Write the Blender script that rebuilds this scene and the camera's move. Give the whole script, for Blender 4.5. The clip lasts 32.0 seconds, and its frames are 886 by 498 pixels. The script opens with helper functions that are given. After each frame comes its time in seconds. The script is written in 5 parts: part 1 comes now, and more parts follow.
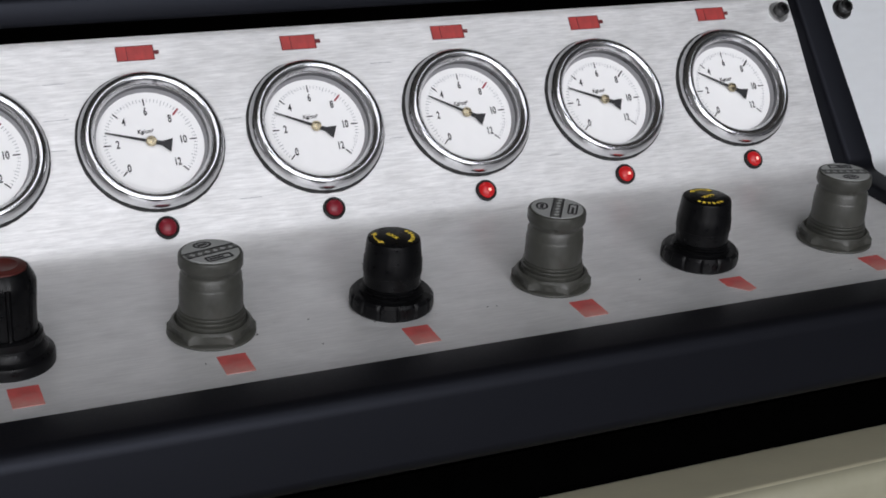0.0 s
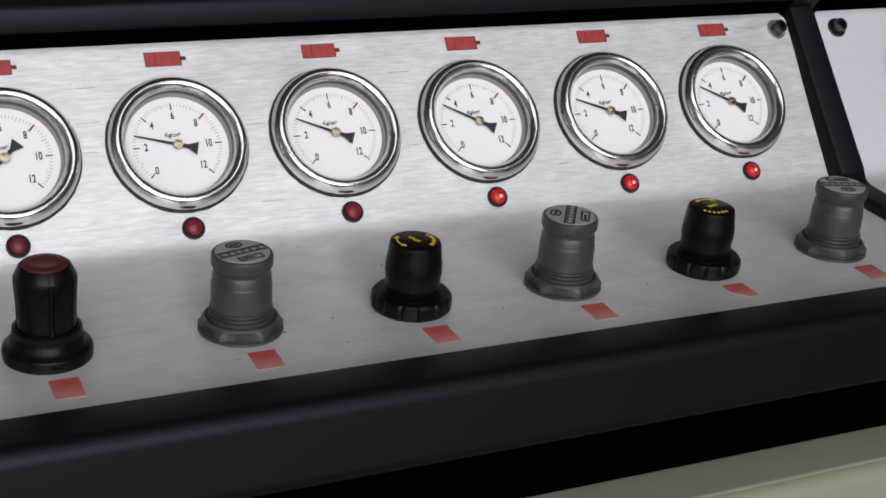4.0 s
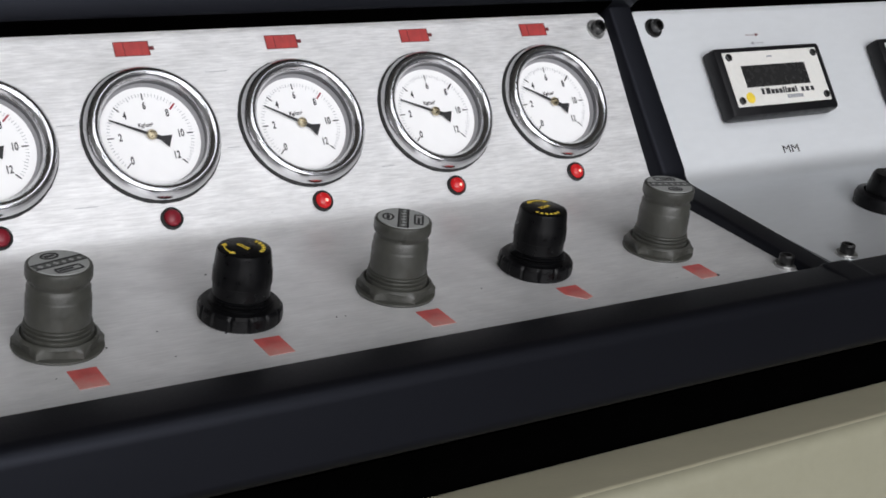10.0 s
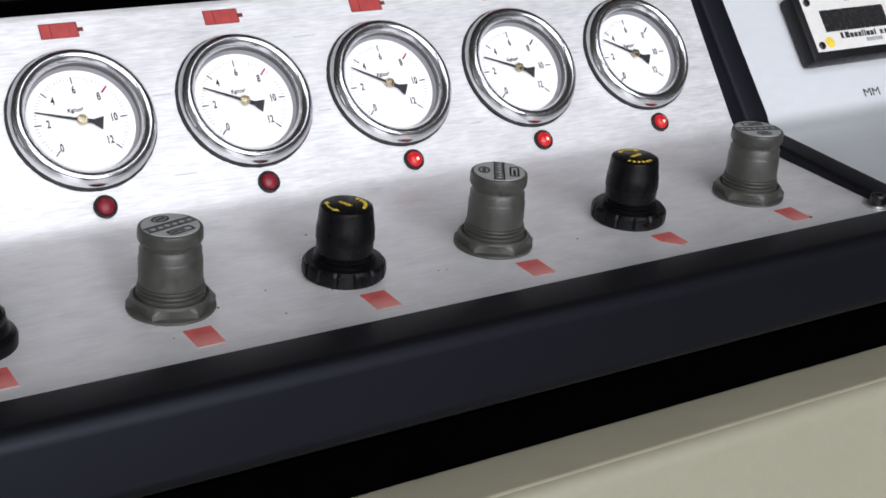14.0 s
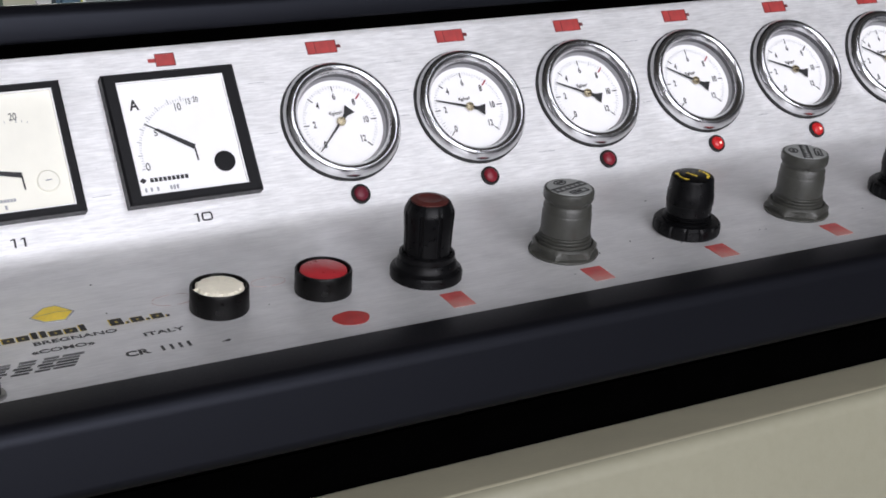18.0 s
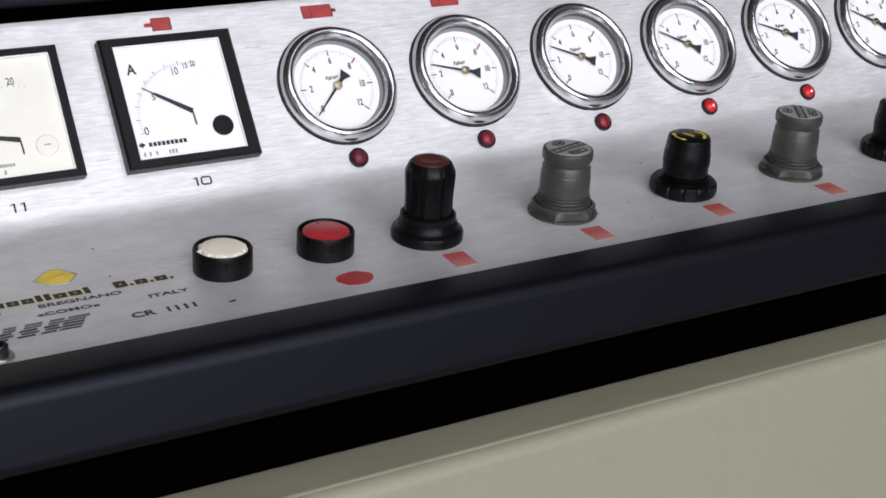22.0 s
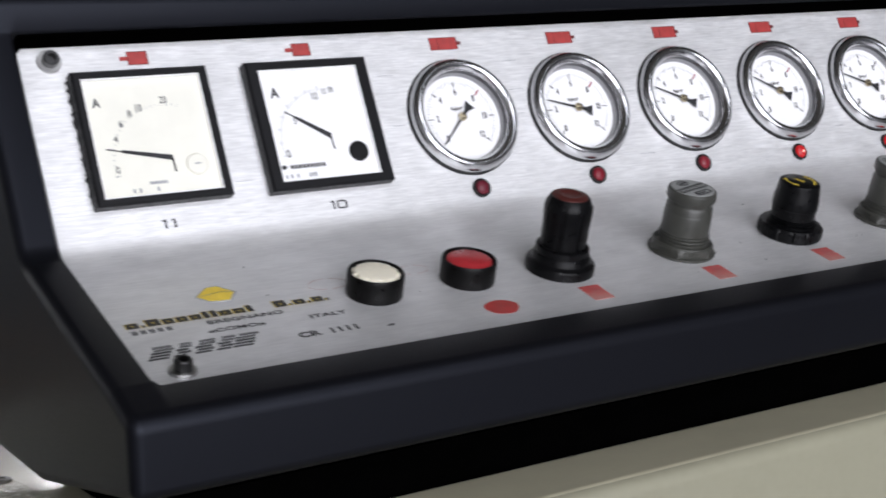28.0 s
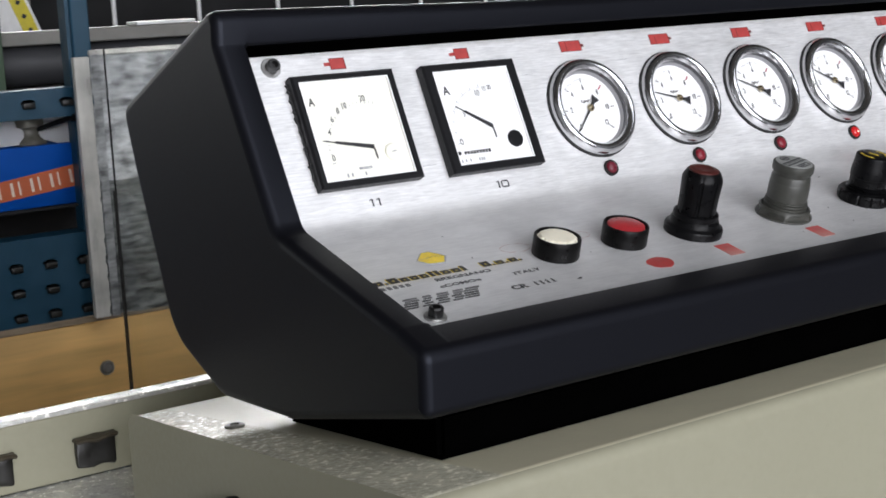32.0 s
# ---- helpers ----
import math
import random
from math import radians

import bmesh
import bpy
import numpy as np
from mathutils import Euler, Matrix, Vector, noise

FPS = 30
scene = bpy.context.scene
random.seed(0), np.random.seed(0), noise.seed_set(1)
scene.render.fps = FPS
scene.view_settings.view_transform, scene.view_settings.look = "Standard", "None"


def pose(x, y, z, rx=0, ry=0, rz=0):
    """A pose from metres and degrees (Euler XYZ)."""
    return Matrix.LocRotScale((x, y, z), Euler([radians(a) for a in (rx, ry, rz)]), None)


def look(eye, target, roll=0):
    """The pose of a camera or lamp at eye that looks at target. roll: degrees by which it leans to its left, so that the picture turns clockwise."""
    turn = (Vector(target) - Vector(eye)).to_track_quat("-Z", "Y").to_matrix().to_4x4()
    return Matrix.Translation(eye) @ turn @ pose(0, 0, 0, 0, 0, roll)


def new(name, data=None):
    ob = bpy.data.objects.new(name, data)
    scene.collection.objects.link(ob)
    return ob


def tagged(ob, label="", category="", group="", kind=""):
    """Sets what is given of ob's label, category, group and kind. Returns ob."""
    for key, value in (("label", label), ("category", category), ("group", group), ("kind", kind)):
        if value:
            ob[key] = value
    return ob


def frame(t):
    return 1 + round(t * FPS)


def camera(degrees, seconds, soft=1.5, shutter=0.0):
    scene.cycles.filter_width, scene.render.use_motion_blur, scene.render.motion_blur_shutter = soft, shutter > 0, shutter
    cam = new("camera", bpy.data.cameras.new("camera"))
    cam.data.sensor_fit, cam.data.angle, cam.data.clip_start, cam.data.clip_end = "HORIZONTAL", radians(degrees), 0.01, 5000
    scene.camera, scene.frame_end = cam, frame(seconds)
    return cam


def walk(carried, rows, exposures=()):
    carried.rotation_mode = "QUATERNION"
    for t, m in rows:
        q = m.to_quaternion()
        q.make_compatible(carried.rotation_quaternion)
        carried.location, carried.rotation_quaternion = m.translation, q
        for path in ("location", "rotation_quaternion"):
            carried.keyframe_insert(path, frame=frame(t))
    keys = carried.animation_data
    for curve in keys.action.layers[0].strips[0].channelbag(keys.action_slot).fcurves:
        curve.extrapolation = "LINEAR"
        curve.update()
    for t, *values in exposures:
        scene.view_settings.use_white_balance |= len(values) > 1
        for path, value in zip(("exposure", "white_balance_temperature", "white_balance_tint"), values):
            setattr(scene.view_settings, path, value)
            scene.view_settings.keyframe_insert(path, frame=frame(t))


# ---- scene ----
cam = camera(34.18, 32.0, soft=1.7, shutter=0.4)
# seconds, place in metres, turn in degrees
ROWS = [
    (0.0, -0.0653, -0.6501, 1.2167, 79.674, 3.070, -24.086),
    (0.5, -0.0732, -0.6477, 1.2216, 78.839, 2.950, -24.194),
    (1.0, -0.0747, -0.6521, 1.2216, 79.291, 3.116, -23.976),
    (1.5, -0.0799, -0.6540, 1.2230, 79.515, 2.722, -24.128),
    (2.0, -0.0873, -0.6626, 1.2235, 79.962, 2.690, -24.804),
    (2.5, -0.0886, -0.6648, 1.2187, 79.311, 2.531, -24.938),
    (3.0, -0.0915, -0.6650, 1.2217, 79.648, 2.167, -25.184),
    (3.5, -0.0960, -0.6644, 1.2216, 79.899, 1.981, -25.097),
    (5.5, -0.0975, -0.6644, 1.2226, 79.402, 2.284, -26.095),
    (6.0, -0.0988, -0.6643, 1.2209, 79.511, 2.182, -26.551),
    (6.5, -0.0991, -0.6620, 1.2202, 79.421, 2.362, -26.428),
    (7.0, -0.0973, -0.6619, 1.2218, 79.333, 2.459, -26.399),
    (7.5, -0.0969, -0.6613, 1.2198, 79.754, 2.521, -26.357),
    (8.0, -0.0977, -0.6617, 1.2182, 79.867, 2.495, -26.711),
    (8.5, -0.0979, -0.6620, 1.2183, 79.609, 2.557, -26.885),
    (9.0, -0.0966, -0.6628, 1.2174, 79.778, 2.561, -26.918),
    (9.5, -0.0925, -0.6539, 1.2124, 78.386, 1.953, -28.665),
    (10.0, -0.1019, -0.6331, 1.2183, 79.746, 1.522, -33.596),
    (10.5, -0.0998, -0.6086, 1.2144, 78.950, 2.359, -34.078),
    (11.0, -0.0933, -0.6094, 1.2017, 77.580, 3.893, -33.474),
    (11.5, -0.0919, -0.6150, 1.2017, 77.629, 3.982, -32.433),
    (12.0, -0.0936, -0.6171, 1.2017, 77.507, 4.261, -32.617),
    (12.5, -0.1041, -0.6188, 1.2026, 77.911, 3.753, -32.383),
    (13.0, -0.1156, -0.6187, 1.2040, 77.540, 3.192, -32.073),
    (13.5, -0.1220, -0.6289, 1.2085, 78.539, 3.811, -31.742),
    (15.5, -0.1823, -0.6099, 1.2118, 79.311, 4.853, -34.168),
    (16.0, -0.2269, -0.6018, 1.2180, 80.489, 4.005, -35.109),
    (16.5, -0.2508, -0.6335, 1.2237, 79.300, 3.361, -31.766),
    (17.0, -0.2895, -0.6721, 1.2274, 78.859, 3.491, -29.469),
    (17.5, -0.3125, -0.7021, 1.2295, 79.058, 3.263, -29.207),
    (18.0, -0.3236, -0.7077, 1.2266, 79.356, 3.855, -28.248),
    (18.5, -0.3278, -0.7118, 1.2276, 79.069, 3.902, -29.249),
    (19.0, -0.3267, -0.7147, 1.2263, 79.013, 3.814, -28.931),
    (19.5, -0.3308, -0.7141, 1.2216, 79.039, 4.427, -28.925),
    (20.0, -0.3412, -0.7129, 1.2224, 79.051, 3.905, -29.079),
    (20.5, -0.3411, -0.7089, 1.2214, 78.587, 3.785, -29.047),
    (21.0, -0.3397, -0.7082, 1.2219, 78.604, 3.715, -29.252),
    (21.5, -0.3400, -0.7057, 1.2155, 78.481, 3.763, -29.591),
    (22.0, -0.3391, -0.7030, 1.2165, 78.631, 4.267, -29.500),
    (22.5, -0.3378, -0.7025, 1.2177, 78.333, 4.255, -29.611),
    (23.0, -0.3411, -0.7060, 1.2181, 79.236, 4.231, -29.470),
    (23.5, -0.3338, -0.7079, 1.2174, 79.085, 4.759, -29.796),
    (24.0, -0.3367, -0.7067, 1.2166, 79.284, 4.663, -29.812),
    (24.5, -0.3387, -0.7037, 1.2177, 79.052, 4.474, -29.847),
    (26.5, -0.3553, -0.7077, 1.2180, 79.126, 3.326, -30.475),
    (27.0, -0.3655, -0.7119, 1.2179, 79.045, 2.817, -30.458),
    (27.5, -0.3858, -0.6990, 1.2207, 78.918, 1.897, -29.796),
    (28.0, -0.4350, -0.6712, 1.2315, 79.271, 1.377, -31.364),
    (28.5, -0.5078, -0.6541, 1.2327, 79.590, 1.840, -31.903),
    (29.0, -0.5641, -0.6603, 1.2316, 79.689, 2.347, -32.017),
    (29.5, -0.5757, -0.6768, 1.2302, 78.411, 1.948, -34.788),
    (30.0, -0.5706, -0.6985, 1.2309, 79.099, 3.420, -34.233),
    (30.5, -0.5771, -0.7162, 1.2369, 78.783, 1.512, -33.245),
    (31.0, -0.5799, -0.7229, 1.2387, 79.631, 1.771, -32.527),
    (31.5, -0.6025, -0.7185, 1.2378, 79.392, 1.728, -33.138),
    (32.0, -0.6346, -0.7075, 1.2409, 79.415, 2.494, -35.288),
]
walk(cam, [(r[0], pose(*r[1:])) for r in ROWS], exposures=[
    (0.0, -1.04, 6500, 10), (8.0, -0.95, 6500, 10), (11.0, -0.67, 6600, 9), (13.0, -0.43, 6400, 10), (16.0, -0.71, 6380, 13),
    (19.0, -0.72, 6450, 13), (27.0, -0.73, 6320, 14), (29.0, -0.51, 6380, 10), (32.0, -0.46, 6420, 10)])

# ---- world and light: a workshop with daylight through its windows ----
world = bpy.data.worlds.new("sky")
scene.world = world
world.use_nodes = True
wt = world.node_tree
sky = wt.nodes.new("ShaderNodeTexSky")
sky.sky_type, sky.sun_disc = "NISHITA", False
sky.sun_elevation, sky.sun_rotation = radians(38), radians(200)
wt.nodes["Background"].inputs[1].default_value = 0.12
wt.links.new(sky.outputs[0], wt.nodes["Background"].inputs[0])

sun_data = bpy.data.lights.new("sun", "SUN")
sun_data.energy, sun_data.angle, sun_data.color = 2.5, radians(0.5), (1.0, 0.95, 0.88)
sun_ob = new("sun", sun_data)
sun_ob.matrix_world = look((2, -4, 6), (0, 0, 0))


def window_light(name, m, w, h, watts, color):
    data = bpy.data.lights.new(name, "AREA")
    data.shape, data.size, data.size_y, data.energy, data.color = "RECTANGLE", w, h, watts, color
    ob = new(name, data)
    ob.matrix_world = m
    return ob


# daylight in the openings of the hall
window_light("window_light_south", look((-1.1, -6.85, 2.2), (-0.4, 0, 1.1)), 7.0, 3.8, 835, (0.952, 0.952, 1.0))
# fill lamp in an added, unseen roof opening, to brighten upward faces
window_light("unseen_roof_fill", look((0.0, -4.5, 5.28), (0.0, -4.5, 0.0)), 6.8, 2.0, 200, (0.955, 0.96, 1.0))
window_light("window_light_north", look((3.0, 8.85, 3.25), (0.5, 0, 1.2)), 8.0, 2.0, 1250, (1.0, 0.985, 0.96))
# added lamp in an unseen opening, to grade the console's end face
window_light("unseen_light_northwest", look((-3.0, 8.85, 2.3), (-1.5, 0, 1.1)), 3.8, 2.4, 90, (1.0, 0.975, 0.95))


# ---- materials ----
def material(name, color, rough=0.5, metal=0.0, vary=0.12, scale=60.0, stretch=(1, 1, 1), bump=0.0, bump_scale=None,
             rough_vary=0.1, emit=None, power=0.0, coat=0.0, big=None, spec=0.5):
    """A principled material with colour variation at two scales, relief and wear in object space."""
    m = bpy.data.materials.new(name)
    m.use_nodes = True
    nt = m.node_tree
    b = nt.nodes["Principled BSDF"]
    b.inputs["Metallic"].default_value = metal
    b.inputs["Coat Weight"].default_value = coat
    b.inputs["Specular IOR Level"].default_value = spec
    tc = nt.nodes.new("ShaderNodeTexCoord")
    mp = nt.nodes.new("ShaderNodeMapping")
    mp.inputs["Scale"].default_value = stretch
    nt.links.new(tc.outputs["Object"], mp.inputs[0])
    fine = nt.nodes.new("ShaderNodeTexNoise")
    fine.inputs["Scale"].default_value, fine.inputs["Detail"].default_value = scale, 6.0
    nt.links.new(mp.outputs[0], fine.inputs[0])
    coarse = nt.nodes.new("ShaderNodeTexNoise")
    coarse.inputs["Scale"].default_value, coarse.inputs["Detail"].default_value = big or scale / 9.0, 3.0
    nt.links.new(tc.outputs["Object"], coarse.inputs[0])
    add = nt.nodes.new("ShaderNodeMath")
    add.operation = "MULTIPLY_ADD"
    nt.links.new(coarse.outputs[0], add.inputs[0])
    add.inputs[1].default_value = 0.5
    half = nt.nodes.new("ShaderNodeMath")
    half.operation = "MULTIPLY"
    half.inputs[1].default_value = 0.5
    nt.links.new(fine.outputs[0], half.inputs[0])
    nt.links.new(half.outputs[0], add.inputs[2])
    ramp = nt.nodes.new("ShaderNodeMapRange")
    ramp.inputs["From Min"].default_value, ramp.inputs["From Max"].default_value = 0.3, 0.7
    ramp.inputs["To Min"].default_value, ramp.inputs["To Max"].default_value = 1.0 - vary, 1.0 + vary
    nt.links.new(add.outputs[0], ramp.inputs[0])
    mul = nt.nodes.new("ShaderNodeMix")
    mul.data_type, mul.blend_type = "RGBA", "MULTIPLY"
    mul.inputs[0].default_value = 1.0
    mul.inputs[6].default_value = (*color, 1)
    nt.links.new(ramp.outputs[0], mul.inputs[7])
    nt.links.new(mul.outputs[2], b.inputs["Base Color"])
    rr = nt.nodes.new("ShaderNodeMapRange")
    rr.inputs["To Min"].default_value, rr.inputs["To Max"].default_value = max(0.02, rough - rough_vary), min(1.0, rough + rough_vary)
    rr.inputs["From Min"].default_value, rr.inputs["From Max"].default_value = 0.3, 0.7
    nt.links.new(fine.outputs[0], rr.inputs[0])
    nt.links.new(rr.outputs[0], b.inputs["Roughness"])
    if bump:
        bn = nt.nodes.new("ShaderNodeTexNoise")
        bn.inputs["Scale"].default_value, bn.inputs["Detail"].default_value = bump_scale or scale * 3, 4.0
        nt.links.new(mp.outputs[0], bn.inputs[0])
        bp = nt.nodes.new("ShaderNodeBump")
        bp.inputs["Strength"].default_value, bp.inputs["Distance"].default_value = bump, 0.001
        nt.links.new(bn.outputs[0], bp.inputs["Height"])
        nt.links.new(bp.outputs[0], b.inputs["Normal"])
    if emit:
        b.inputs["Emission Color"].default_value = (*emit, 1)
        b.inputs["Emission Strength"].default_value = power
    return m


def glass_material(name, color, rough=0.02):
    m = bpy.data.materials.new(name)
    m.use_nodes = True
    b = m.node_tree.nodes["Principled BSDF"]
    b.inputs["Base Color"].default_value = (*color, 1)
    b.inputs["Roughness"].default_value = rough
    b.inputs["Transmission Weight"].default_value = 1.0
    b.inputs["IOR"].default_value = 1.45
    return m


def grain_lacquer(m, scale, strength, rough):
    """Orange-peel relief in the clear coat alone; the paint below stays even."""
    nt = m.node_tree
    b = nt.nodes["Principled BSDF"]
    tc = nt.nodes.new("ShaderNodeTexCoord")
    n = nt.nodes.new("ShaderNodeTexNoise")
    n.inputs["Scale"].default_value, n.inputs["Detail"].default_value = scale, 2.0
    nt.links.new(tc.outputs["Object"], n.inputs[0])
    bp = nt.nodes.new("ShaderNodeBump")
    bp.inputs["Strength"].default_value, bp.inputs["Distance"].default_value = strength, 0.001
    nt.links.new(n.outputs[0], bp.inputs["Height"])
    nt.links.new(bp.outputs[0], b.inputs["Coat Normal"])
    b.inputs["Coat Roughness"].default_value = rough


M_SHELL = material("black_moulded_plastic", (0.0036, 0.0037, 0.0050), 0.43, vary=0.12, scale=900, bump=0.012, bump_scale=2600, big=18, spec=0.215, rough_vary=0.03)
M_SHELL.node_tree.nodes["Principled BSDF"].inputs["Specular Tint"].default_value = (0.76, 0.82, 1.0, 1)
M_PLINTH = material("deep_matt_black", (0.0006, 0.0006, 0.0006), 0.95, vary=0.3, scale=500, bump=0.2, spec=0.0)


def aluminium(name, color):
    """Brushed sheet: short grain streaks, cloudy smudges and fine scratches."""
    m = material(name, color, 0.48, 0.62, vary=0.03, scale=300, bump=0.05, bump_scale=420, stretch=(0.4, 2.6, 2.6), rough_vary=0.05)
    nt = m.node_tree
    b = nt.nodes["Principled BSDF"]
    tc = nt.nodes.new("ShaderNodeTexCoord")

    def layer(scale, stretch, detail, lo, hi, a, z):
        mp = nt.nodes.new("ShaderNodeMapping")
        mp.inputs["Scale"].default_value = stretch
        nt.links.new(tc.outputs["Object"], mp.inputs[0])
        n = nt.nodes.new("ShaderNodeTexNoise")
        n.inputs["Scale"].default_value, n.inputs["Detail"].default_value, n.inputs["Roughness"].default_value = scale, detail, 0.62
        nt.links.new(mp.outputs[0], n.inputs[0])
        r = nt.nodes.new("ShaderNodeMapRange")
        for key, value in (("From Min", lo), ("From Max", hi), ("To Min", a), ("To Max", z)):
            r.inputs[key].default_value = value
        nt.links.new(n.outputs[0], r.inputs[0])
        return r.outputs[0]
    sep = nt.nodes.new("ShaderNodeSeparateXYZ")
    nt.links.new(tc.outputs["Object"], sep.inputs[0])
    worn = nt.nodes.new("ShaderNodeMapRange")      # brush-mark contrast is full on the steep half and weaker below the bend
    for key, value in (("From Min", 1.10), ("From Max", 1.112), ("To Min", 0.45), ("To Max", 1.0)):
        worn.inputs[key].default_value = value
    nt.links.new(sep.outputs[2], worn.inputs[0])
    grain = layer(300, (0.30, 3.0, 3.0), 6, 0.34, 0.66, -0.14, 0.08)
    cut = nt.nodes.new("ShaderNodeMath")
    cut.operation = "MULTIPLY_ADD"
    nt.links.new(grain, cut.inputs[0])
    nt.links.new(worn.outputs[0], cut.inputs[1])
    cut.inputs[2].default_value = 1.0
    streak = cut.outputs[0]
    gloss = layer(150, (0.4, 3.0, 3.0), 5, 0.36, 0.66, 0.60, 0.42)
    nt.links.new(gloss, b.inputs["Roughness"])
    out = None
    for f in (streak, layer(13, (0.8, 1.6, 1.6), 4, 0.50, 0.72, 1.0, 0.86), layer(70, (0.7, 1.3, 1.3), 5, 0.36, 0.64, 0.95, 1.03), layer(420, (1, 1, 1), 2, 0.72, 0.80, 1.0, 0.80)):
        if out is None:
            out = f
            continue
        k = nt.nodes.new("ShaderNodeMath")
        k.operation = "MULTIPLY"
        nt.links.new(out, k.inputs[0])
        nt.links.new(f, k.inputs[1])
        out = k.outputs[0]
    old = b.inputs["Base Color"].links[0].from_socket
    mix = nt.nodes.new("ShaderNodeMix")
    mix.data_type, mix.blend_type = "RGBA", "MULTIPLY"
    mix.inputs[0].default_value = 1.0
    nt.links.new(old, mix.inputs[6])
    nt.links.new(out, mix.inputs[7])
    nt.links.new(mix.outputs[2], b.inputs["Base Color"])
    return m


M_ALU = aluminium("brushed_aluminium", (0.81, 0.81, 0.81))
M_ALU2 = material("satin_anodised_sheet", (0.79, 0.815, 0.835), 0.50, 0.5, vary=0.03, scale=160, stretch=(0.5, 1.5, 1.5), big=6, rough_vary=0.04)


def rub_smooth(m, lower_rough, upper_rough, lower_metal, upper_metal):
    """Below the bend, more metal and gloss darken the sheet, standing for its dimmer reflection."""
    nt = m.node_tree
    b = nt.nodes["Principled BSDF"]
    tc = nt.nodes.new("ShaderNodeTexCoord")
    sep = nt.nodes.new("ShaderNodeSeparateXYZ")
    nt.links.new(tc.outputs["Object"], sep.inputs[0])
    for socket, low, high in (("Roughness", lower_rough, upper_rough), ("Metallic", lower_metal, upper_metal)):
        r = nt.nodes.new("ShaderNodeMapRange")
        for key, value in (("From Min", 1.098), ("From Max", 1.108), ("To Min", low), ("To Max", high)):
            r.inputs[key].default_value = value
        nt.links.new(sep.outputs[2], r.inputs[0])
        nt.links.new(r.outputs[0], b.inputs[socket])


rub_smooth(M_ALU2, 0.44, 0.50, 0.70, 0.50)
M_CHROME = material("chromed_steel", (0.58, 0.58, 0.59), 0.21, 1.0, vary=0.03, scale=300, rough_vary=0.015)
M_GASKET = material("black_rubber", (0.007, 0.007, 0.007), 0.7, vary=0.2, scale=400)
M_DIALRIM = material("grey_dial_rim", (0.26, 0.26, 0.27), 0.4, vary=0.06, scale=300)
M_WALL_IN = material("grey_inner_ring", (0.09, 0.09, 0.095), 0.24, 1.0, vary=0.04, scale=300, rough_vary=0.02)
M_DIAL = material("white_dial_card", (0.86, 0.86, 0.86), 0.6, vary=0.025, scale=150)
M_DIAL_OLD = material("ivory_dial_card", (0.80, 0.79, 0.70), 0.6, vary=0.04, scale=120)
M_INK = material("black_ink", (0.015, 0.015, 0.017), 0.55, vary=0.2, scale=500)
M_INK_FAINT = material("worn_grey_ink", (0.13, 0.13, 0.13), 0.6, vary=0.6, scale=900, big=300)
M_INK_SMALL = material("worn_black_ink", (0.05, 0.05, 0.05), 0.6, vary=0.7, scale=900, big=240)
M_INK_MID = material("dark_grey_ink", (0.075, 0.078, 0.075), 0.55, vary=0.3, scale=500)
M_INK_GREY = material("grey_ink", (0.30, 0.31, 0.33), 0.6, vary=0.2, scale=600)
M_REDINK = material("red_ink", (0.27, 0.018, 0.034), 0.55, vary=0.15, scale=500)
M_DARKRED = material("dark_red_ink", (0.12, 0.012, 0.014), 0.55, vary=0.2, scale=500)
M_BRASS = material("brass_hub", (0.52, 0.45, 0.31), 0.30, 1.0, vary=0.15, scale=600)
M_GREYKNOB = material("grey_green_nylon", (0.0405, 0.0410, 0.0350), 0.42, vary=0.24, scale=420, bump=0.12, big=75)
M_GREYCAP = material("printed_grey_cap", (0.30, 0.31, 0.30), 0.5, vary=0.12, scale=300)
M_BLACKKNOB = material("black_nylon", (0.0030, 0.0030, 0.0034), 0.34, vary=0.25, scale=300, bump=0.06, big=70, spec=0.14)
M_YELLOW = material("yellow_print", (0.75, 0.55, 0.05), 0.5, vary=0.2, scale=900)
M_GOLD = material("dull_yellow_print", (0.38, 0.30, 0.06), 0.5, vary=0.3, scale=900)
M_ORANGECAP = material("worn_red_cap", (0.068, 0.012, 0.009), 0.45, vary=0.6, scale=220, big=90)
M_STICKER = material("red_foil_sticker", (0.36, 0.040, 0.037), 0.5, vary=0.28, scale=500, stretch=(1, 0.15, 1), big=110)
M_STICKER_WORN = material("faded_red_sticker", (0.43, 0.080, 0.074), 0.55, vary=0.38, scale=300, stretch=(1, 0.12, 1), big=120)
M_GLUE = material("pink_glue_trace", (0.50, 0.36, 0.34), 0.6, vary=0.3, scale=600)


